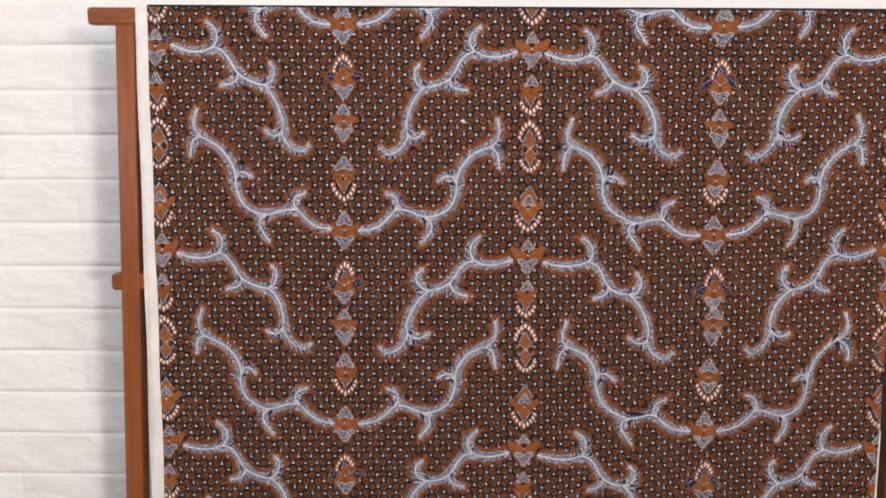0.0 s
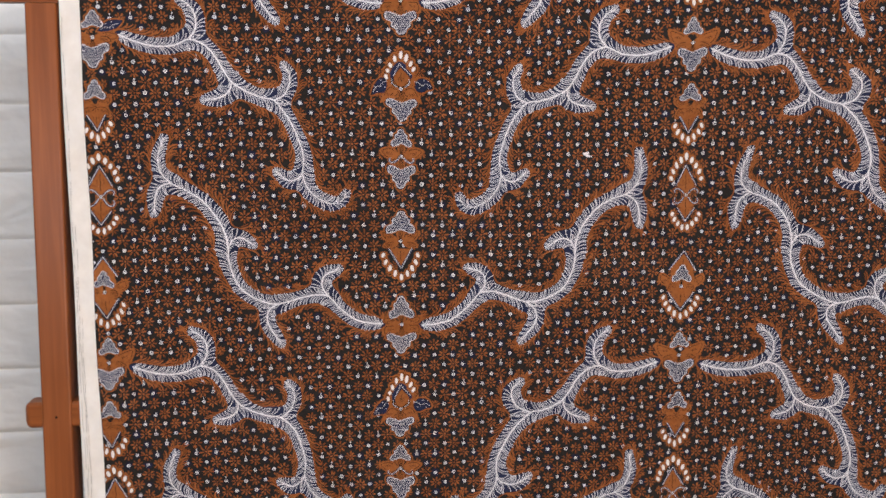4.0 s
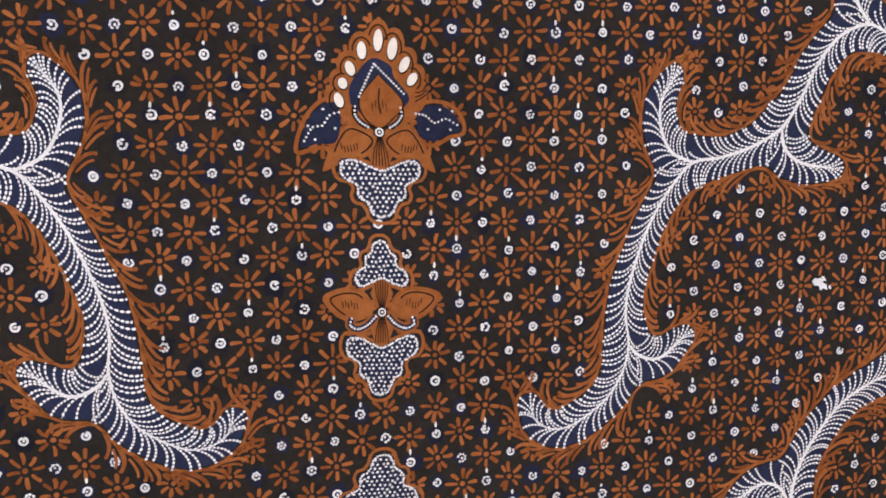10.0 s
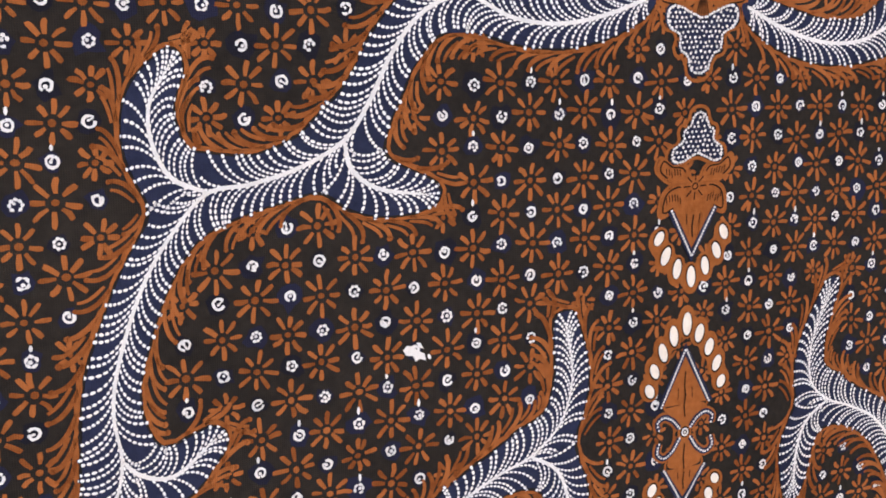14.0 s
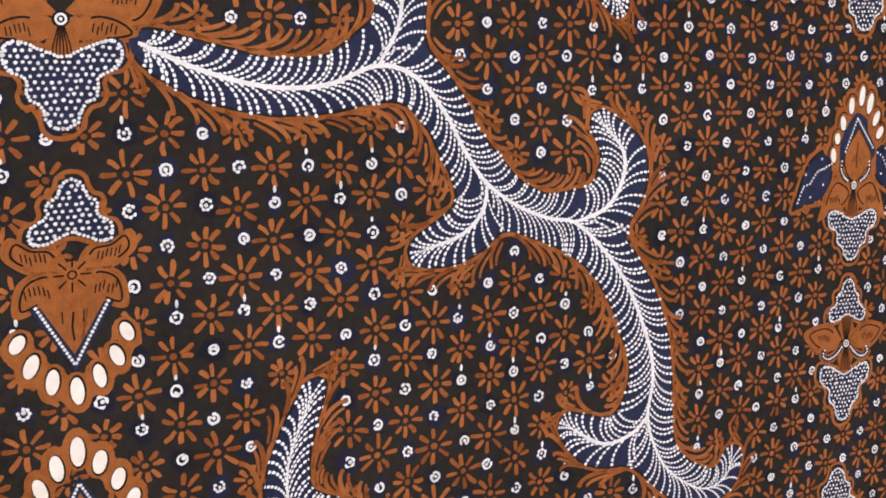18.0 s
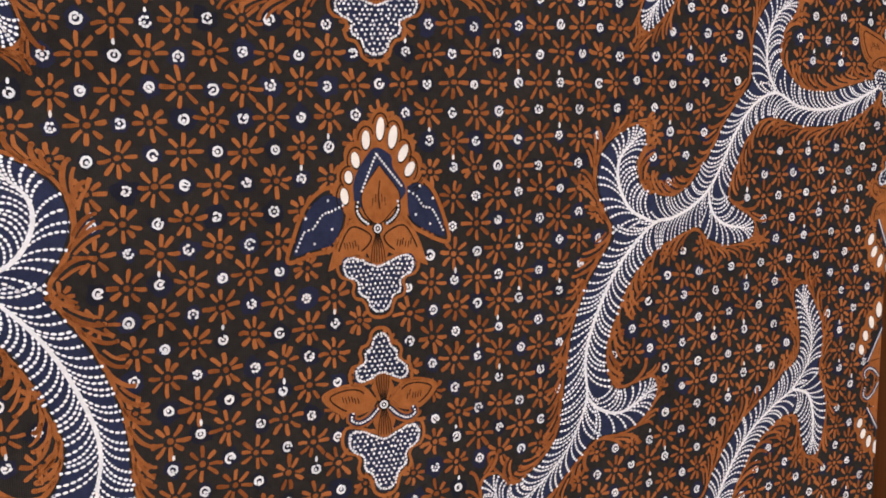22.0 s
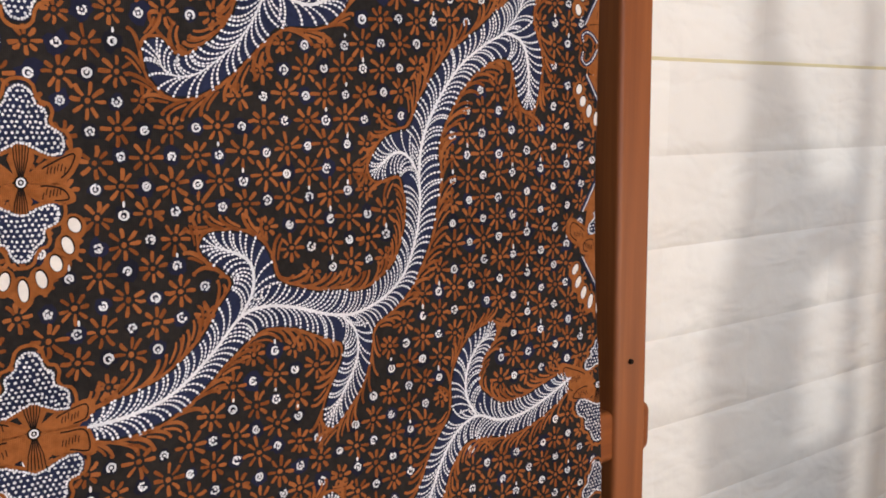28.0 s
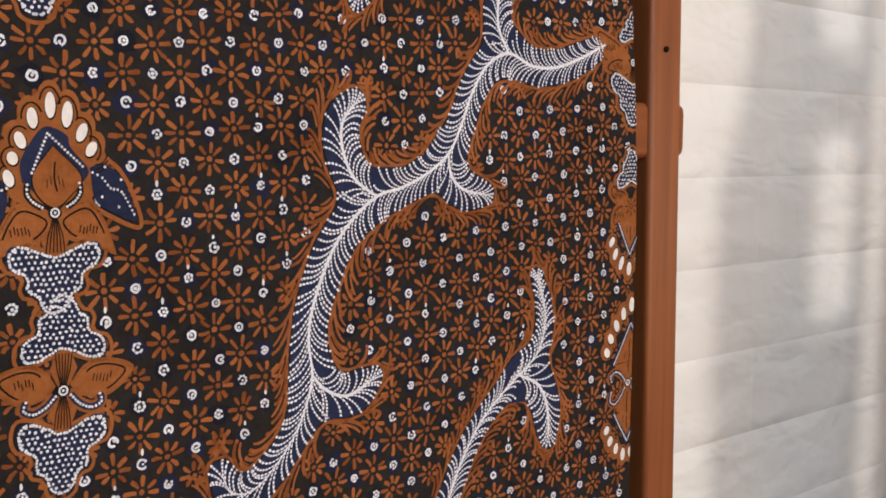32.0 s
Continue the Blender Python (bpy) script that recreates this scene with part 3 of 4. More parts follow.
# How each hand-drawn tendril strays from its kind: by column, side, and upper or lower rows.
SWEEP_STRAY = {
    (0, 1, 0): ((3, 3, 5, 5, 2, 4), (7, 5, 3, 1.5, 0, 0.5)),
    (0, 1, 1): ((3, 4, 3, 3, 0.5, 2), (0, 0, 0.5, -1.6, 4, 0)),
    (1, -1, 0): ((0, 0, 3, 1, -2, -1), (0, 1, -2, 0, -2, -3)),
    (1, -1, 1): ((2, -2, -2, -8, -3, 0), (-4, -4, -3, -2, -2, -3)),
    (1, 1, 0): ((0, 2, 1, -6, 0, 0), (-1, -4, -1.5, -0.7, -3, -3)),
    (1, 1, 1): ((2, 8, 6, -1.5, 0.7, 0), (-6, -5.5, -4.4, -2.6, -8, -5)),
    (2, -1, 0): ((9, 8, 6, -5, 0.5, 2), (0, 0, -2, 1, 3, -5)),
    (2, -1, 1): ((8, 3, -1, -6, -7, -9), (17, 12.5, 9, 6.5, 12, 4)),
}
CUP_STRAY = {
    (0, -1): ((0, -3, 0.5, -4.5, 6, 6), (0, 2, 0, 1.3, 2, 2), 0),
    (0, 1): ((0, 1, 0, 0, 5, 5), (0, 2, 0, -2, -9, -11), 9),
    (1, -1): ((0, -2, -5, -0.7, 1, 1), (-2, -7, -5, 2, -7, -12), 0),
    (1, 1): ((0, -1.5, -4.6, -14.5, -12, -11), (0, 2, 4.7, 2, 0, 1), 0),
}
seed = 0
for row in range(-1, 4):
    for n, column in enumerate(EVEN):
        for sign in (-1, 1):
            if (n, sign, 0) in SWEEP_STRAY:
                seed += 1
                shift, rise = SWEEP_STRAY[n, sign, int(row > 0)]
                tendril("sweep", column, 1.6433 - PERIOD * row, sign, shift, rise, seed=seed)
    for n, column in enumerate(ODD):
        for sign in (-1, 1):
            seed += 1
            shift, rise, lean = CUP_STRAY[n, sign]
            kind = "cup"
            if (n, sign) == (1, 1) and row > 0:
                kind, shift, rise, lean = "slender", (0, -1.5, -4.6, -14.5, -17, -13), (0, 2, 5, 6, 10, 8), 6
            tendril(kind, column, 1.3867 - PERIOD * row, sign, shift, rise, lean, seed)


# ---- medallions ----
SHIELD = [(0, -1), (0.15, -0.985), (0.28, -0.91), (0.31, -0.80), (0.40, -0.70), (0.55, -0.68), (0.62, -0.58), (0.56, -0.48), (0.66, -0.39), (0.87, -0.36), (0.99, -0.25), (1.0, -0.11), (0.90, -0.01), (0.62, -0.03), (0.30, -0.12), (0, -0.2)]


class Medallion:
    """A painted ornament, its colours gathered in layers. Millimetres round its middle."""

    def __init__(self):
        self.names = ("outline", "brown_field", "indigo_field", "black_lines", "leaf", "leaf_line", "white_dots")
        self.pearls = []
        self.ink = {n: Ink() for n in self.names}

    def smooth(self, points, closed=True):
        p = list(points)
        if closed:
            return spline(p + [p[0]], 1.0)[:-1]
        return spline(p, 1.0)

    def field(self, colour, points, outline=1.1):
        p = self.smooth(points)
        self.ink[colour].poly(p)
        if outline:
            c = p.mean(0)
            out = p - c
            grown = p + out / (np.linalg.norm(out, axis=1, keepdims=True) + 1e-6) * 1.5
            self.ink["outline"].stroke(grown, outline, closed=True)
        return p

    def shield(self, y, width, height, down=True):
        s = 1 if down else -1
        half = [(a * width / 2, y + s * b * height) for a, b in SHIELD]
        pts = half + [(-a, b) for a, b in half[-2:0:-1]]
        p = self.field("indigo_field", pts)
        rim = p + (p.mean(0) - p) * 0.05
        self.ink["white_dots"].dots(even(rim, 0.95) + rng.normal(0, 0.1, even(rim, 0.95).shape), 0.46)
        gap = 1.75
        inside = []
        ys = np.arange(min(p[:, 1]) + 0.9, max(p[:, 1]) - 0.6, gap * 0.87)
        for k, yy in enumerate(ys):
            for xx in np.arange(-width / 2, width / 2, gap) + (gap / 2 if k % 2 else 0):
                q, w = p, np.roll(p, -1, 0)
                hit = ((q[:, 1] > yy) != (w[:, 1] > yy)) & (xx < (w[:, 0] - q[:, 0]) * (yy - q[:, 1]) / (w[:, 1] - q[:, 1] + 1e-12) + q[:, 0])
                if hit.sum() % 2 and np.min(np.hypot(p[:, 0] - xx, p[:, 1] - yy)) > 0.8:
                    inside.append((xx + rng.normal(0, 0.17), yy + rng.normal(0, 0.17)))
        for xx, yy in inside:
            self.ink["white_dots"].disc(xx, yy, rng.uniform(0.42, 0.56), rng.uniform(0.40, 0.54), 0.0, 6)

    def petal(self, points):
        """A brown petal and its mirror image, each with a dark inner line and hatching."""
        for s in (-1, 1):
            p = self.smooth([(s * x, y) for x, y in points])
            self.ink["brown_field"].poly(p)
            c = p.mean(0)
            inner = c + (p - c) * 0.80
            k = len(inner)
            self.ink["black_lines"].stroke(inner[k // 8 : k * 3 // 4], 0.5)
            grown = p + (p - c) / (np.linalg.norm(p - c, axis=1, keepdims=True) + 1e-6) * 0.5
            self.ink["outline"].stroke(grown, 0.9, closed=True)
            for j in range(6):
                a = c + np.array([s * (j - 2.5) * 1.0, rng.uniform(-0.7, 0.7)])
                self.ink["black_lines"].stroke([a + (0, -1.1), a + (0.15 * s, 0), a + (s * 0.4, 1.0)], 0.3)

    def fan(self, y0, y1, width):
        """Dark fine lines over a brown fan, from the heart outwards."""
        self.ink["brown_field"].poly([(-1.0, 0), (1.0, 0), (width / 2, (y0 + y1) / 2), (width * 0.25, y1), (0, y1 * 1.06), (-width * 0.25, y1), (-width / 2, (y0 + y1) / 2)])
        for a in np.linspace(-1, 1, 6):
            self.ink["black_lines"].stroke([(a * 0.6, y0), (a * width * 0.24, (y0 + y1) / 2), (a * width * 0.30, y1 * 0.95)], 0.32)

    def heart(self):
        self.ink["black_lines"].disc(0, 0, 2.0, n=10)
        self.ink["white_dots"].ring(0, 0, 1.45, 0.55, n=10)
        self.ink["white_dots"].disc(0, 0, 0.45, n=6)

    def chevron(self, tip, base, width):
        """A brown wedge inside a dark V with a row of white dots."""
        s = 1 if tip > base else -1
        h = abs(tip - base)
        self.ink["brown_field"].poly([(-width / 2 + 1.6, base), (width / 2 - 1.6, base), (0, tip - s * 2.8)])
        arm = 2.7
        for m in (-1, 1):
            self.ink["indigo_field"].poly([(m * (width / 2 + 0.8), base), (0, tip + s * 1.5), (0, tip - s * arm), (m * (width / 2 - 1.7), base)])
            n = max(5, int(np.hypot(width / 2, h) / 0.95))
            t = np.linspace(0.03, 0.98, n)
            self.ink["white_dots"].dots(np.stack([m * width / 2 * 0.94 * t, tip - s * 0.3 + (base - tip) * t], 1), 0.42)
        self.ink["black_lines"].stroke([(0.1, base + s * h * 0.12), (-0.25, base + s * h * 0.35), (0.1, base + s * h * 0.58)], 0.45)
        for a in (-1, 1):
            self.ink["black_lines"].stroke([(a * width * 0.14, base + s * h * 0.10), (a * width * 0.13, base + s * h * 0.30)], 0.28)

    def pearl_row(self, tip, base, width, count, size=(1.6, 2.9), skirt=True):
        """White ovals along a V with a rounded end, on a scalloped brown band."""
        s = 1 if tip > base else -1
        line = spline([(-width / 2, base), (-width * 0.40, base + (tip - base) * 0.42), (-width * 0.20, base + (tip - base) * 0.80), (0, tip), (width * 0.20, base + (tip - base) * 0.80), (width * 0.40, base + (tip - base) * 0.42), (width / 2, base)], 0.6)
        d = np.r_[0, np.cumsum(np.linalg.norm(np.diff(line, axis=0), axis=1))]
        at = np.linspace(0.02, 0.98, count) * d[-1]
        pts = np.stack([np.interp(at, d, line[:, 0]), np.interp(at, d, line[:, 1])], 1)
        self.ink["outline"].stroke(line, 6.2)
        for k, (x, y) in enumerate(pts):
            grow = 0.82 + 0.36 * (1 - abs(k / (count - 1) - 0.5) * 2)
            rx, ry = size[0] * rng.uniform(0.9, 1.08), size[1] * grow * rng.uniform(0.9, 1.08)
            lean = -x / width * 1.0 * s + rng.uniform(-0.08, 0.08)
            self.ink["outline"].disc(x, y + s * 0.5, rx + 1.9, ry + 1.8, lean, 14)
            self.ink["black_lines"].disc(x + 0.15, y - s * 0.2, rx + 0.35, ry + 0.4, lean, 14)
            self.pearls.append((x, y, rx, ry, lean))

    def wing(self, drooping):
        """Two indigo wings, one drooping and one held level, or both drooping."""
        hanging = ([(11.5, 11.5), (18, 9.6), (23.5, 3.5), (26.5, -6), (20, -5), (13.5, -4.5), (11, 3)], [(12.5, 6.2), (15.5, 5.2), (18, 1.8), (21, 1.4), (24, -3.0)], [(17.5, 7.2), (22.5, 1.8), (14, 1.0), (20.5, -2.6)])
        level = ([(11.4, 7), (17, 10.4), (24, 9.8), (28.5, 5.5), (29, 0.5), (24, -1), (18.4, -3.6), (12, -1.5)], [(12.5, 6.5), (16, 5.8), (19, 3.6), (23, 5.0), (27, 3.0)], [(21, 8.0), (25.4, 7.6), (16.5, 1.4), (24.5, 1.4)])
        broad = ([(12, 11), (19, 12.5), (26, 8), (30.5, -1), (32.5, -8), (24, -6.5), (16, -5), (11.5, 3)], [(13, 7.5), (17, 6.0), (20.5, 5.0), (24, 1.2), (27, 0.4), (30, -5)], [(18.5, 9.2), (26.5, 4.4), (17, 0.6), (23.5, -3.4)])
        short = ([(9.5, 14), (14, 15.5), (20, 12), (24.5, 4), (26.5, -4.5), (18, -2), (11, 3)], [(11.5, 11.2), (14.5, 9.6), (17, 6.5), (20.5, 5.4), (24.5, -1.2)], [(15.5, 12.8), (20.5, 9.0), (14.2, 4.0), (19.5, 1.0)])
        for s, (rim, wave, loose) in ((-1, broad if drooping else hanging), (1, short if drooping else level)):
            p = self.smooth([(s * x, y) for x, y in rim])
            c = p.mean(0)
            self.ink["outline"].stroke(p + (p - c) * 0.03, 1.35, closed=True)
            self.ink["indigo_field"].poly(c + (p - c) * 0.84)
            self.ink["white_dots"].dots(spline([(s * x, y) for x, y in wave], 1.15), 0.42)
            self.ink["white_dots"].dots([(s * x, y) for x, y in loose], 0.45)

    def scroll(self, y):
        """Dark curled bands with white dots on both sides of the heart."""
        for s in (-1, 1):
            line = spline([(s * 2.2, y * 0.25), (s * 5, y * 0.75), (s * 8.5, y), (s * 11.2, y * 0.75), (s * 10.6, y * 0.35)], 0.9)
            self.ink["outline"].stroke(line, 3.6)
            self.ink["indigo_field"].stroke(line, 2.0)
            self.ink["white_dots"].dots(line, 0.42)

    def laid(self, column, z, label, seed, radius, stretch=1.0):
        def place(p):
            return wander(np.stack([column + p[:, 0] * MM * stretch, z + p[:, 1] * MM], 1), seed)

        layers = dict(outline=(0.22, M_BROWN_FILL), brown_field=(0.34, M_BROWN_FILL), indigo_field=(0.42, M_NAVY), black_lines=(0.50, M_LINE), leaf=(0.56, M_BROWN_FILL), leaf_line=(0.62, M_LINE), white_dots=(0.58, M_WHITE))
        words = dict(outline="brown wax outline", indigo_field="indigo field", black_lines="fine black lines", leaf="brown leaf", leaf_line="dark leaf veins", white_dots="small white dots")
        singular = dict(black_lines="line_work", white_dots="dot_work", leaf_line="leaf_veins")
        top = None
        for name in ("brown_field", "outline", "indigo_field", "black_lines", "leaf", "leaf_line", "white_dots"):
            layer, material = layers[name]
            if name in ("brown_field", "indigo_field"):
                for one in self.ink[name].pieces():
                    plain = "petal" if name == "brown_field" else name
                    ob = one.made("medallion" if top is None else plain, material, layer, place, top or cloth, label if top is None else words.get(name, ""))
                    top = top or ob
                continue
            ob = self.ink[name].made("medallion" if top is None else singular.get(name, name), material, layer, place, top or cloth, label if top is None else words.get(name, ""))
            if ob and top and name in ("black_lines", "white_dots", "outline"):
                tagged(ob, kind="stuff")
            top = top or ob
        for x, y, rx, ry, lean in self.pearls if top else ():
            oval = Ink()
            oval.disc(x, y, rx, ry, lean, 14)
            oval.made("cream_oval", M_PEARL, 0.58, place, top)
        if top:
            points = np.concatenate([np.concatenate(i.v) for i in self.ink.values() if i.n])[::5]
            at = place(points)
            keep_x.append(at[:, 0])
            keep_z.append(at[:, 1])
            keep_r.append(np.full(len(at), radius * MM))


def crest(drooping):
    m = Medallion()
    m.field("brown_field", [(-14.5, 9), (-13.5, 17), (-10, 25), (-5, 32), (0.5, 35.5), (6, 32), (11.5, 26), (15.5, 18), (16.5, 11), (9, 3), (-9, 3)], 0.0)
    for x, y, rx, ry, lean in [(0.3, 30.3, 1.5, 3.6, -0.05), (5.0, 27.8, 1.6, 3.7, -0.15), (-4.9, 26.8, 1.5, 2.9, 0.05), (-8.6, 20.8, 1.5, 2.5, 0.3), (-11, 15.8, 1.5, 1.9, 0.2), (-12.4, 10.2, 1.45, 2.5, 0.25), (9.0, 22.8, 1.5, 2.9, -0.45), (11.6, 18.0, 1.5, 2.5, -0.6)]:
        m.ink["outline"].disc(x * 1.04, y + 0.8, rx + 2.3, ry + 2.4, lean, 16)
        m.ink["black_lines"].disc(x + 0.1, y - 0.2, rx + 0.3, ry + 0.35, lean, 14)
        turn = math.atan2(y - 12, x) + np.linspace(-1.5, 1.3, 9)
        m.ink["black_lines"].stroke(np.stack([x + (rx + 1.45) * np.cos(turn), y + (ry + 1.3) * np.sin(turn)], 1), 0.5)
        m.pearls.append((x, y, rx, ry, lean))
    for k in range(3):
        m.ink["black_lines"].stroke(spline([(12.5, 13.5 - k * 1.5), (15, 14 - k), (16.6, 16.5 - k * 1.6)], 1.0), 0.4)
    m.ink["indigo_field"].poly(m.smooth([(-8.8, 9), (-8.8, 15), (-4, 22.5), (-0.5, 24.5), (4.6, 22), (5.4, 18.5), (10.2, 12.5), (9, 9), (0, 2)]))
    leaf = m.smooth([(0.3, 19), (-5.6, 11), (-4.6, 5), (0, 1.5), (4.4, 4.5), (8, 10)])
    m.ink["black_lines"].poly(leaf + (leaf - leaf.mean(0)) * 0.06)
    m.ink["leaf"].poly(leaf)
    m.ink["leaf_line"].stroke(spline([(0.6, 14.5), (0.2, 10), (0.8, 6)], 1.0), 0.5)
    for k in range(-2, 3):
        m.ink["leaf_line"].stroke([(k * 1.2 + 0.4, 7.0 + k % 2), (k * 1.1 + 0.3, 9.5 + k % 2)], 0.25)
    m.ink["white_dots"].dots(np.concatenate([np.stack([np.linspace(-6.0, -1.0, 11), np.linspace(11.5, 22.5, 11)], 1), np.stack([np.linspace(-0.4, 8.6, 12), np.linspace(22.0, 13.0, 12)], 1)]), 0.42)
    for s in (-1, 1):
        arc = spline([(s * 7.4, 8.2), (s * 7.6, 5.6), (s * 6.0, 3.2), (s * 3.6, 1.6)], 0.9)
        m.ink["black_lines"].stroke(arc, 1.9)
        m.ink["white_dots"].dots(arc, 0.42)
    m.wing(drooping)
    m.petal([(18.0, -12.0), (13.8, -2.5), (9.5, 2.2), (3.5, 0.5), (0.5, -2.5), (4.5, -7), (10.5, -8.5)])
    m.fan(-1.5, -11.5, 9)
    m.shield(-8.3, 27.5, 19.5, True)
    m.heart()
    return m


def twin_shield(even_sized=False):
    m = Medallion()
    m.shield(8.0, *((25, 20) if even_sized else (19, 16)), False)
    m.shield(-7.5, 26, 22, True)
    m.petal([(3, 1.5), (7, 6.2), (13, 7.2), (19.5, 5.0), (17, 1.0), (12, -2.0), (6, -1.2)])
    m.fan(1.0, 11, 8)
    m.fan(-1.0, -11, 8)
    m.scroll(-5.5)
    m.heart()
    return m


def pendant(shielded):
    m = Medallion()
    m.pearl_row(-32.5, -12, 31.5, 9)
    m.shield(7.0, 26, 21.5, False)
    if shielded:
        m.shield(-6, 23, 18, True)
    else:
        m.chevron(-25.0, -7.0, 22)
    m.petal([(2, 1.5), (7, 5.0), (16.5, 9.0), (15, 3.5), (11, 0.0), (5, -0.5)])
    m.petal([(2, -1.0), (7, -0.5), (13, -2.0), (15, -5.5), (9, -5.8), (4, -4.0)])
    m.fan(1.5, 11.5, 8)
    if shielded:
        m.fan(-1.5, -9.5, 7)
    m.heart()
    return m


def cup_knot():
    m = Medallion()
    m.shield(5.5, 24, 21, False)
    m.shield(-8.5, 28.5, 20, True)
    m.petal([(2, 1.5), (8, 5.0), (17.5, 7.2), (17.0, 1.5), (10, 0.2), (4, 0.4)])
    m.petal([(2, -0.6), (9, -0.6), (16.5, -1.5), (17.5, -9.5), (11, -8.2), (4, -6.5)])
    m.fan(1.5, 12, 9)
    m.fan(-1.5, -12, 9)
    m.heart()
    return m


def bird_knot(winged=False):
    m = Medallion()
    if winged:
        rim = m.field("indigo_field", [(4, 5), (9, 10.5), (17, 13.5), (25, 13.0), (20, 7.5), (12, 4.5)], 1.2)
        m.ink["white_dots"].dots(spline([(7, 6.5), (11, 8.0), (14, 7.4), (17, 9.6), (21.5, 11)], 1.2), 0.42)
        m.ink["white_dots"].dots([(11, 10.6), (16, 12.2), (17.5, 7.6)], 0.45)
    m.shield(7.5, 18, 15, False)
    m.shield(-4.5, 28, 21.7, True)
    m.petal([(2, 1), (8, 3.5), (15, 4.0), (23, 1.0), (19, -2.5), (9, -1.5)] if winged else [(2, 2), (8, 7.0), (15, 10.0), (23, 12.0), (21.5, 4.0), (17, -1.5), (9, -0.5)])
    m.petal([(2, -0.5), (8, 1.2), (14, -0.5), (17, -4.0), (10, -5.2), (4, -4.0)])
    m.fan(-1.5, -11, 8)
    m.heart()
    return m


def fringe_flower():
    m = Medallion()
    m.pearl_row(-27.5, -14.0, 25, 7)
    m.shield(7.0, 19.5, 16.6, False)
    m.chevron(-21.5, -7.0, 17.5)
    m.ink["brown_field"].poly([(-8, -2), (8, -2), (6.2, -8), (0, -18.5), (-6.2, -8)])
    m.petal([(1.5, 1.5), (4, 6.0), (9, 7.0), (13, 9.5), (14, 5.5), (8, 1.4)])
    m.petal([(1.5, -0.2), (6, 1.0), (11.0, -1.6), (12.0, -8.2), (6.5, -6.2), (3, -3.4)])
    m.ink["brown_field"].disc(0, 0, 3.4, n=12)
    m.ink["black_lines"].ring(0, 0, 1.2, 0.4)
    for a in np.arange(8) * np.pi / 4:
        m.ink["black_lines"].stroke([(1.8 * np.cos(a), 1.8 * np.sin(a)), (4.2 * np.cos(a), 4.2 * np.sin(a))], 0.4)
    return m


def double_diamond():
    m = Medallion()
    m.pearl_row(35, 14.5, 29.5, 9, (1.7, 2.9))
    m.pearl_row(-31.5, -17.5, 26.5, 8, (1.6, 2.5))
    m.chevron(27.5, 9.5, 21)
    m.chevron(-25.5, -12.5, 18)
    m.field("brown_field", [(-8, 9), (8, 9), (3.5, 2), (3, -2), (6.5, -11.5), (-6.5, -11.5), (-3, -2), (-3.5, 2)], 0.8)
    m.ink["black_lines"].stroke([(0, 5), (-0.4, 9), (0.3, 13)], 0.5)
    m.ink["black_lines"].stroke([(0, -4), (-0.4, -9), (0, -13)], 0.5)
    m.scroll(6.0)
    m.scroll(-8.0)
    m.heart()
    return m


def diamond_bloom():
    m = Medallion()
    m.pearl_row(-29.5, -9.5, 33, 9)
    m.chevron(33.5, 15, 27)
    m.chevron(-23.5, -5.5, 26)
    m.field("brown_field", [(-10, 14), (0, 27), (10, 14), (11, 4), (9, -5), (-9, -5), (-11, 4)], 0)
    m.petal([(8, 3), (12, 8.0), (19.5, 12.0), (21, 6.0), (15, 1.0), (9, -1.0)])
    m.petal([(2, 0), (7, 3.0), (12, 1.5), (12, -3.0), (6, -3.5)])
    m.shield(4.0, 18.5, 16, False)
    m.fan(1.5, 9, 5)
    m.heart()
    return m


WORDS = dict(
    crest="crested brown medallion with cream ovals and indigo wings", twin="brown flower medallion between two dotted indigo shields",
    pendant="brown flower medallion with a fringe of cream ovals", cup="broad brown flower knot where two climbing tendrils meet",
    bird="broad brown flower knot where two sinking tendrils begin", fringe="small brown flower medallion fringed with cream ovals",
    double="double diamond medallion with cream ovals at both ends", bloom="brown diamond medallion with an indigo shield and cream ovals")
# Ornaments of the lower rows that sit aside of their column or off their height, in millimetres.
ASTRAY = {(0, 0): (-0.5, -6.4), (0, 1): (0, -7.2), (1, 0): (3.7, -2.4), (1, 1): (5.9, 4.4), (1, 2): (3, 2)}
for row in range(-1, 4):
    for n, column in enumerate(ODD):
        low = -PERIOD * row
        for k, (make, word, z, off) in enumerate([((lambda n=n: crest(n == 1)), "crest", 1.600, -0.0049), ((lambda n=n: twin_shield(n == 1 and row > 0)), "twin", 1.5412, -0.0032), ((lambda n=n: pendant(n == 1)), "pendant", 1.4640, -0.001), (cup_knot, "cup", 1.3867, 0.0)]):
            aside, lift = ASTRAY.get((n, k), (0, 0)) if row > 0 else (0, 0)
            z += low + off * n + lift * MM
            if HEM - 0.03 < z < TOP + 0.03:
                make().laid(column + (aside - 1.1 * (n == 0)) * MM, z, WORDS[word], row * 5 + k + n, 2.6, 0.93 if n == 1 and k == 0 else 1.0)
    for n, column in enumerate(EVEN):
        low = -PERIOD * row
        for k, (make, word, z) in enumerate([((lambda: bird_knot(n == 0 and row == 0)), "bird", 1.6433), (fringe_flower, "fringe", 1.5830), (double_diamond, "double", 1.5045), (diamond_bloom, "bloom", 1.4185)]):
            z += low + (0.008 if n == 2 else -0.002 if n == 1 and row > 0 else 0.0)
            if HEM - 0.03 < z < TOP + 0.03:
                make().laid(column if n < 2 else 1.0405 + 0.02 * (1.5 - z), z, WORDS[word], row * 7 + k + n, 2.6)

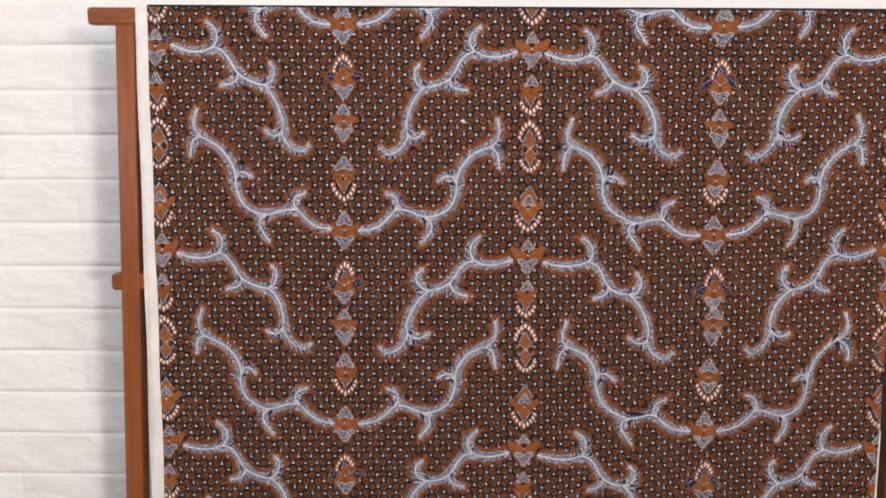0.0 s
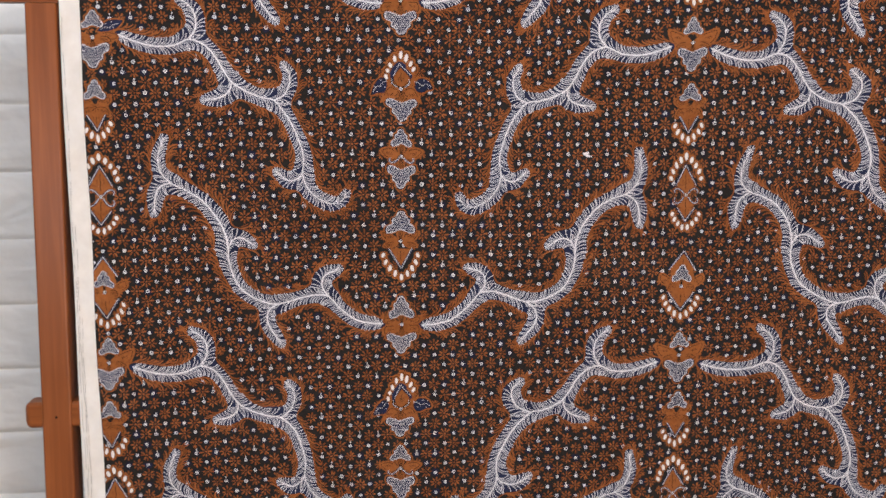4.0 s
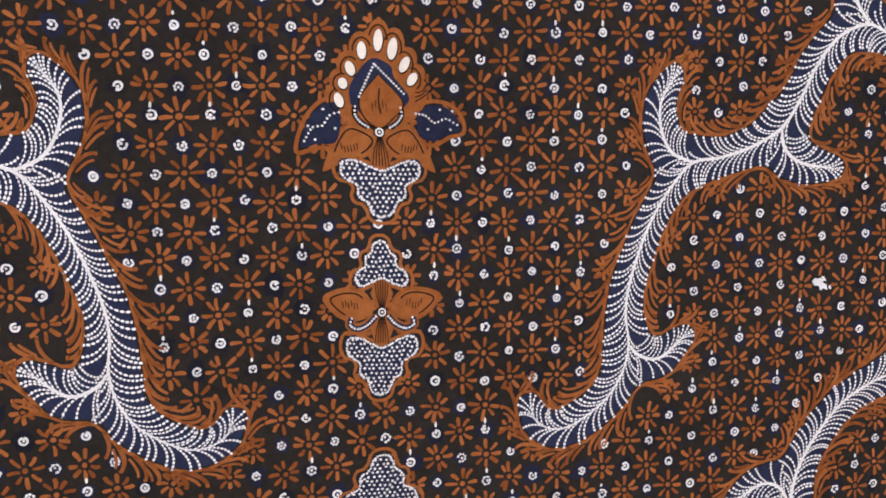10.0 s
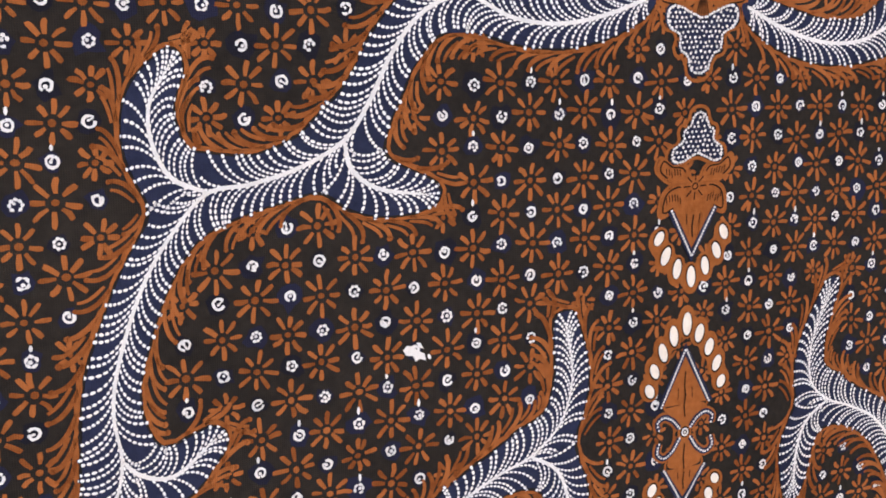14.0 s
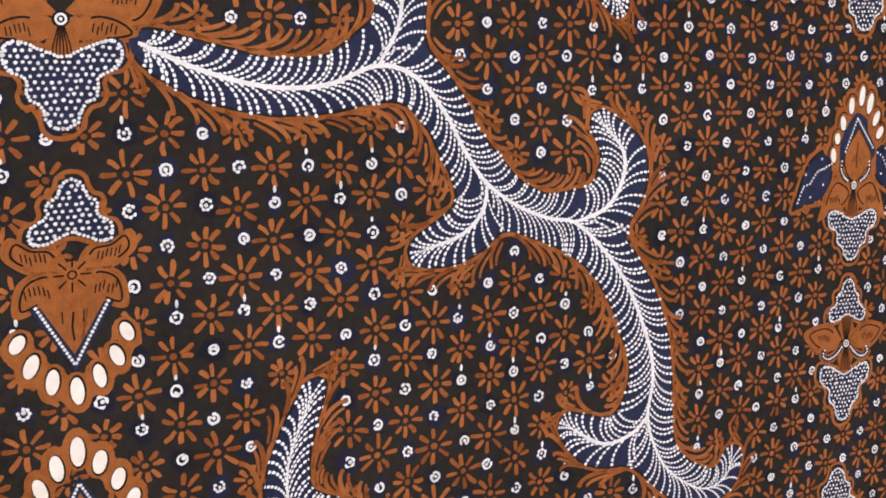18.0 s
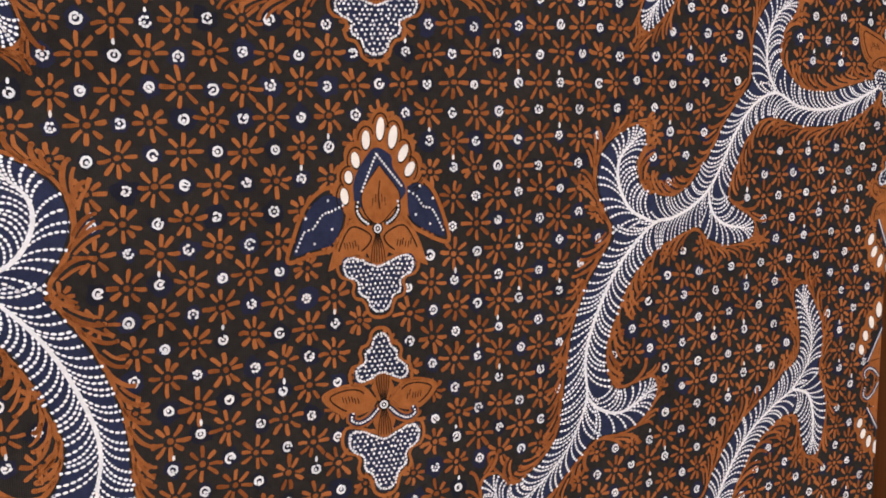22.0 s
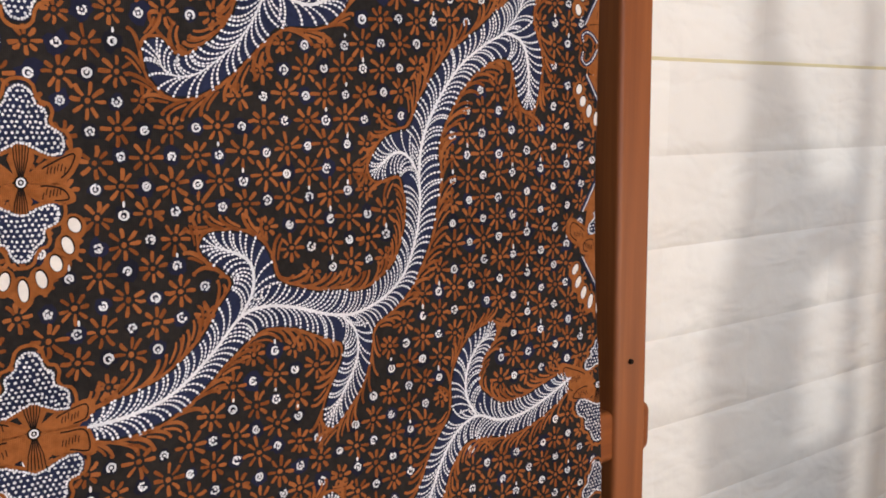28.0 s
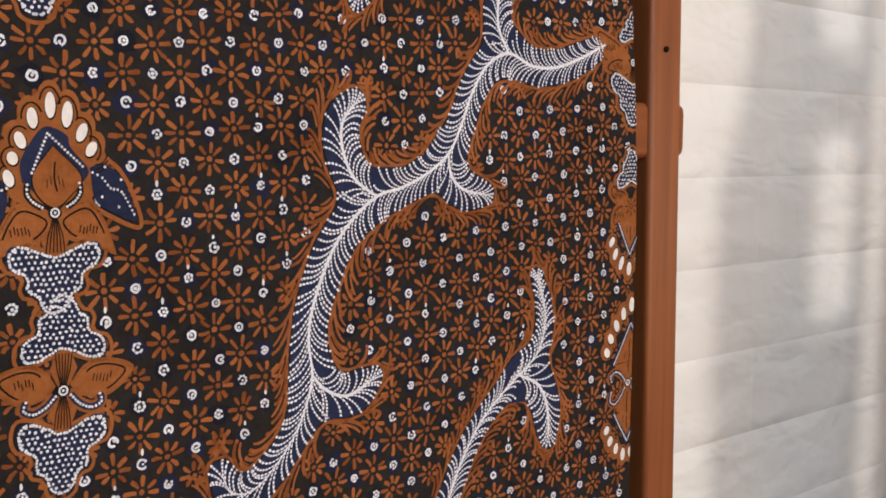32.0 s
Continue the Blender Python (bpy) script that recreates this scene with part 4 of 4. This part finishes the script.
# ---- the field of small flowers and spots ----
# The hand-laid rows drift slowly over the cloth: a smooth surface in the flower's column and row, in millimetres.
DRIFT = {
    (0, 0): (599.87, 1258.10), (0, 1): (11.25, -464.49), (0, 2): (-1.19, -3.99), (0, 3): (4.10, 11.82), (0, 4): (5.00, 10.61), (0, 5): (-8.97, -12.08), (0, 6): (-7.31, -11.06),
    (1, 0): (455.98, 20.88), (1, 1): (3.75, 39.47), (1, 2): (-10.82, 17.63), (1, 3): (-12.16, -18.97), (1, 4): (2.75, 3.09), (1, 5): (1.82, 9.14),
    (2, 0): (-5.74, 18.95), (2, 1): (-0.96, 15.35), (2, 2): (4.39, -5.27), (2, 3): (5.80, -3.76), (2, 4): (0.39, 2.16),
    (3, 0): (-26.13, 1.14), (3, 1): (3.58, -8.39), (3, 2): (17.24, -24.99), (3, 3): (11.37, 0.95),
    (4, 0): (-10.11, -9.40), (4, 1): (4.04, -13.39), (4, 2): (5.86, -11.79),
    (5, 0): (8.56, -0.82), (5, 1): (-0.08, -5.45),
    (6, 0): (4.73, 1.81),
}


def row_place(i, j):
    """Where the flower or spot of that column and row sits, x and z in metres."""
    a, b = (i - 45) / 50, (j - 40) / 50
    x = sum(c[0] * a**p * b**q for (p, q), c in DRIFT.items())
    z = sum(c[1] * a**p * b**q for (p, q), c in DRIFT.items())
    return x * MM, z * MM


kx, kz, kr = np.concatenate(keep_x), np.concatenate(keep_z), np.concatenate(keep_r)
CELL = 0.03
bins = {}
for i, (x, z) in enumerate(zip(kx, kz)):
    bins.setdefault((int(x // CELL), int(z // CELL)), []).append(i)


def room_at(x, z):
    """How far a point lies from the nearest larger motif's edge."""
    best = 1.0
    a, b = int(x // CELL), int(z // CELL)
    for i in range(a - 1, a + 2):
        for j in range(b - 1, b + 2):
            k = bins.get((i, j))
            if k:
                best = min(best, float(np.min(np.hypot(kx[k] - x, kz[k] - z) - kr[k])))
    return best


flowers, spots, halos = Ink(), Ink(), Ink()
single_flowers, single_spots = [], []
for i in range(-26, 100):
    for j in range(-10, 112):
        x, z = row_place(i, j)
        x, z = x + rng.normal(0, 0.00035), z + rng.normal(0, 0.00035)
        if not (HEM < z < TOP and -0.02 < x < 1.07):
            continue
        free = room_at(x, z)
        cx, cz = x * 1000, z * 1000
        close = 0.33 < x < 0.80 and 1.535 < z < 1.66
        if (i + j) % 2 == 0:
            if free < -0.0028:
                continue
            bed = flowers
            if close and len(single_flowers) < 300:
                bed = Ink()
                single_flowers.append(bed)
            turn = rng.uniform(-0.14, 0.14)
            size = rng.uniform(0.92, 1.06) * (1.0 if free > 0.001 else 0.82)
            for k in range(8):
                a = turn + k * np.pi / 4 + rng.normal(0, 0.085)
                r0, r1 = rng.uniform(1.7, 2.2) * size, rng.uniform(4.9, 6.1) * size
                w, bend, aside = rng.uniform(0.55, 0.76), rng.normal(0, 0.13), rng.normal(0, 0.12)
                thin, blunt = rng.uniform(0.5, 0.85), rng.uniform(0.45, 0.8)
                c, s = math.cos(a), math.sin(a)
                mid = (r0 + r1) / 2
                shape = [(r0, -w * thin), (mid, bend - w), (r1 - 0.6, -w), (r1, -w * blunt), (r1 + rng.normal(0, 0.15), w * blunt), (r1 - 0.6, w), (mid, bend + w), (r0, w * thin)]
                bed.add([(cx + c * p - s * (q + aside), cz + s * p + c * (q + aside)) for p, q in shape], [tuple(range(8))])
            bed.disc(cx + rng.normal(0, 0.12), cz + rng.normal(0, 0.12), rng.uniform(0.85, 1.15) * size, rng.uniform(0.8, 1.05) * size, turn, 7)
        else:
            if free < -0.0012:
                continue
            bed = spots
            if close and len(single_spots) < 300:
                bed = Ink()
                single_spots.append(bed)
            # A ring drawn in one curl, or dabbed so that it thins between the dabs, round a dot.
            r, begin = rng.uniform(1.14, 1.42), rng.uniform(0, 6.28)
            dabs = 0 if rng.random() < 0.5 else int(rng.integers(4, 8))
            count = 3 * dabs + 1 if dabs else 10
            arc = np.linspace(begin, begin + rng.uniform(5.3, 6.25), count)
            hand = 1 + rng.normal(0, 0.05, count)
            wide = rng.uniform(0.54, 0.90, count)
            if dabs:
                wide = np.where(np.arange(count) % 3 == 0, 0.20, rng.uniform(0.70, 0.95, count))
            bed.stroke(np.stack([cx + r * hand * np.cos(arc), cz + r * hand * np.sin(arc)], 1), wide)
            inner = np.array([cx + rng.normal(0, 0.2), cz + rng.normal(0, 0.2)])
            if not dabs and rng.random() < 0.6:
                outer = np.array([cx + r * 0.9 * math.cos(begin), cz + r * 0.9 * math.sin(begin)])
                bed.stroke([inner, (inner + outer) / 2 + rng.normal(0, 0.1, 2), outer], rng.uniform(0.35, 0.55))
            bed.disc(*inner, rng.uniform(0.40, 0.62), n=6)
            ring_a = np.arange(11) * 2 * np.pi / 11
            ring_r = rng.uniform(2.2, 3.7) * (1 + rng.normal(0, 0.16, 11))
            halos.add(np.stack([cx + ring_r * np.cos(ring_a), cz + ring_r * np.sin(ring_a)], 1), [tuple(range(11))])
            if rng.random() < 0.24:
                bed.disc(cx + rng.normal(0, 0.2), cz + rng.uniform(3.0, 3.8), 0.45, rng.uniform(0.7, 1.2), 0.0, 7)
flat = lambda p: p * MM
tagged(halos.made("halo_field", M_HALO, 0.06, flat, cloth, "faint indigo stains round the white spots"), kind="stuff")
tagged(flowers.made("flower_field", M_BROWN, 0.12, flat, cloth, "small eight-petalled brown flowers in rows"), kind="stuff")
tagged(spots.made("spot_field", M_WHITE, 0.18, flat, cloth, "small white ringed spots between the flowers"), kind="stuff")
for bed in single_flowers:
    bed.made("flower", M_BROWN, 0.12, flat, cloth)
for bed in single_spots:
    bed.made("spot", M_WHITE, 0.18, flat, cloth)
fleck = Ink()
fleck.poly([(434.4, 1543.2), (435.6, 1544.4), (437.6, 1543.9), (438.9, 1542.6), (440.9, 1541.6), (441.3, 1539.6), (439.4, 1540.3), (438.2, 1539.6), (437.4, 1541.3), (435.4, 1541.6)])
fleck.poly([(438.3, 1545.0), (439.6, 1544.8), (440.6, 1543.0), (439.4, 1543.4)])
fleck.disc(442.3, 1540.6, 0.5, 0.9, 0.4, 7)
fleck.made("paint_fleck", M_WHITE, 0.66, flat, cloth, "ragged white fleck where dye is missing")

# ---- the rack ----
rack = tagged(new("cloth_rack"), "reddish varnished wooden rack with two posts and two rails", "rack")


def rounded(bm, stations, corner):
    """A bar with rounded edges through stations: (middle, half width a, half width b, axis a, axis b)."""
    rings = []
    for middle, ha, hb, axis_a, axis_b in stations:
        ring = []
        r = min(corner, ha * 0.9, hb * 0.9)
        for sa, sb, start in ((1, 1, 0), (-1, 1, 90), (-1, -1, 180), (1, -1, 270)):
            for turn in (-9, 0, 22.5, 45, 67.5, 90, 99):
                t = radians(start + min(90, max(0, turn)))
                a, b = sa * (ha - r) + r * math.cos(t), sb * (hb - r) + r * math.sin(t)
                inset = 0.0008 if turn in (-9, 99) else 0.0
                if inset:
                    along_a = (start // 90 % 2 == 0) == (turn == 99)
                    a, b = (a - sa * inset, b) if along_a else (a, b - sb * inset)
                ring.append(bm.verts.new(Vector(middle) + Vector(axis_a) * a + Vector(axis_b) * b))
        rings.append(ring)
    n = len(rings[0])
    for low, high in zip(rings, rings[1:]):
        for k in range(n):
            bm.faces.new((low[k], low[(k + 1) % n], high[(k + 1) % n], high[k]))
    bm.faces.new(rings[0][::-1])
    bm.faces.new(rings[-1])
    bmesh.ops.recalc_face_normals(bm, faces=bm.faces[:])


def upright(x0, x1, lean, label):
    """A square post, leaning by that many metres to a metre."""
    bm = bmesh.new()
    stations = [(((x0 + x1) / 2 + lean * (1.42 - z), 0.0155, z), (x1 - x0) / 2 - cut, 0.0155 - cut, (1, 0, 0), (0, 1, 0)) for z, cut in ((0.0, 0.001), (0.001, 0), (0.4, 0), (0.8, 0), (1.2, 0), (1.671, 0), (1.672, 0.001))]
    rounded(bm, stations, 0.0022)
    return part("post", bm, M_WOOD, rack, label, smooth=True)


upright(-0.0566, -0.0300, -0.0170, "square upright post of reddish wood")
upright(1.0546, 1.0762, 0.022, "square upright post of reddish wood")
bm = bmesh.new()
box(bm, -0.0925, 1.128, 0.0020, 0.0300, 1.6725, 1.6965, 0.0025, 3)
part("top_rail", bm, M_WOOD_X, rack, "upper rail with its ends past the posts")
bm = bmesh.new()
ends = ((0.0, 0.0058), (0.0006, 0.0038), (0.0018, 0.0020), (0.0035, 0.0008), (0.0060, 0.0))
marks = [(-0.0748 + d, cut) for d, cut in ends] + [(0.3, 0), (0.7, 0)] + [(1.0860 - d, cut) for d, cut in ends[::-1]]
rounded(bm, [((x, 0.0122, 1.3046 + 0.0287 * (x + 0.05) / 1.10), 0.0106 - cut, 0.0122 - cut, (0, 1, 0), (0, 0, 1)) for x, cut in marks], 0.0032)
part("lower_rail", bm, M_WOOD_X, rack, "lower rail wedged through both posts", smooth=True)
for px, pz, r in ((1.0655, 1.3690, 0.0014), (1.0590, 1.6590, 0.0014), (-0.0455, 1.303, 0.0012)):
    bm = bmesh.new()
    bmesh.ops.create_cone(bm, cap_ends=True, segments=12, radius1=r, radius2=r * 0.8, depth=0.0016, matrix=pose(px, -0.0004, pz, 90))
    part("nail_head", bm, M_LINE, rack, "dark nail head sunk in the post")

# ---- unseen shadow blocker, added to shade the wall beside the rack ----
second = tagged(new("shadow_blocker"), "unseen bars and sheet added to cast shadows on the wall", "rack")
# Posts and rails in shape only, placed to give the wall's shadow edges.
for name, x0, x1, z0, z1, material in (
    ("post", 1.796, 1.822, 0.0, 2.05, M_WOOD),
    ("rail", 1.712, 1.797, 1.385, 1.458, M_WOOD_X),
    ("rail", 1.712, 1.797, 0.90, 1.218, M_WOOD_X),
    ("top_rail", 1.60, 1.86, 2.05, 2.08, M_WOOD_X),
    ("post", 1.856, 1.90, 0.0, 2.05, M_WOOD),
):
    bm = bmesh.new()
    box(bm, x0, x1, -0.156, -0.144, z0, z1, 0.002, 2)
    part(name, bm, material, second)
# Unseen sheet, its outline cut to the broad slanting shadow on the wall.
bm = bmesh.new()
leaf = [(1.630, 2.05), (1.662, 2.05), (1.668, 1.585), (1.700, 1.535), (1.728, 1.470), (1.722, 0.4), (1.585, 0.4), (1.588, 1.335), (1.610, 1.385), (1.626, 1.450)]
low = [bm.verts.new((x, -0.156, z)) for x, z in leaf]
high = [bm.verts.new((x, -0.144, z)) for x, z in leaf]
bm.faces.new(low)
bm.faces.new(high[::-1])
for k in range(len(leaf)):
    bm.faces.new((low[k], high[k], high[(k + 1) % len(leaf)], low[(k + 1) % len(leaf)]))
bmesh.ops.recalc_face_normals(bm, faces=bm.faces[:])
part("blocker_sheet", bm, M_CREAM, second)

# A joint filled with ochre grout, seen beside the post.
M_OCHRE = brick_paint("ochre_grout", (0.58, 0.50, 0.29), (0.72, 0.65, 0.44), 0.85)
bm = bmesh.new()
box(bm, 1.00, 1.85, WALL_Y + 0.0010, WALL_Y + 0.004, -0.0015, 0.0015, 0.0004, 1)
for v in bm.verts:
    v.co.z += 1.5250 + 0.0100 * (v.co.x - 1.31)
part("grout_line", bm, M_OCHRE, wall_north, "yellowish grout line between two courses")

# ---- bricks of the wall ----
COURSE, LONG = 0.0722, 0.235
random.seed(5)
shapes = []
ACROSS, HEIGHTS = 22, (0.0, 0.02, 0.055, 0.10, 0.16, 0.33, 0.5, 0.67, 0.84, 0.90, 0.945, 0.98, 1.0)
UP = len(HEIGHTS) - 1
for k in range(10):
    # A hand-dressed face: proud in the middle, sunk at its edges, with slanting creases.
    bm = bmesh.new()
    sharp = k < 5
    deep, brow, rough = (0.0034, 0.0062, 1.5) if sharp else (0.0015, 0.0105, 1.0)
    grid = []
    for b in range(UP + 1):
        line = []
        for a in range(ACROSS + 1):
            u, v = (a / ACROSS - 0.5) * (LONG + 0.001), (HEIGHTS[b] - 0.5) * (COURSE + 0.0006)
            level, upright_fall = (max(0.0, 1 - (half - abs(w)) / brow) for half, w in ((COURSE / 2, v), (LONG / 2, u)))
            fall = max(level, upright_fall)
            lump = noise.noise((u * 22 + v * 14 + k * 9.1, v * 46, k * 3.7)) * 0.0014 * rough + noise.noise((u * 70, v * 90, k * 5.3)) * 0.0006 * rough
            line.append(bm.verts.new((u, deep * level**2 + 0.0005 * upright_fall**2 * (1 - level) + lump * (1 - fall), v)))
        grid.append(line)
    for b in range(UP):
        for a in range(ACROSS):
            bm.faces.new((grid[b][a], grid[b][a + 1], grid[b + 1][a + 1], grid[b + 1][a]))
    rim = [grid[0][a] for a in range(ACROSS + 1)] + [grid[b][-1] for b in range(1, UP + 1)] + [grid[-1][a] for a in range(ACROSS - 1, -1, -1)] + [grid[b][0] for b in range(UP - 1, 0, -1)]
    back = [bm.verts.new((p.co.x, 0.016, p.co.z)) for p in rim]
    front = [bm.verts.new(p.co) for p in rim]
    for a in range(len(rim)):
        bm.faces.new((front[a], back[a], back[(a + 1) % len(rim)], front[(a + 1) % len(rim)]))
    me = bpy.data.meshes.new("brick")
    bm.to_mesh(me)
    bm.free()
    me.shade_smooth()
    me.materials.append(M_BRICK)
    shapes.append(me)
tilt = 0.0105
for r in range(-9, 6):
    set_back = random.uniform(-0.0003, 0.0003)
    for c in range(-4, 12):
        x = -0.55 + LONG * (c + (0.5 if r % 2 else 0.0))
        z = 1.5428 + COURSE * r + tilt * (x + 0.33)
        if x < -0.75 or x > 2.35:
            continue
        ob = new("brick", random.choice(shapes[:5] if x < 0.5 else shapes[5:]))
        ob.parent = wall_north
        ob.location = (x, WALL_Y + set_back + 0.00005 * (c % 2), z)
        ob.rotation_euler = (0, -math.atan(tilt), 0)
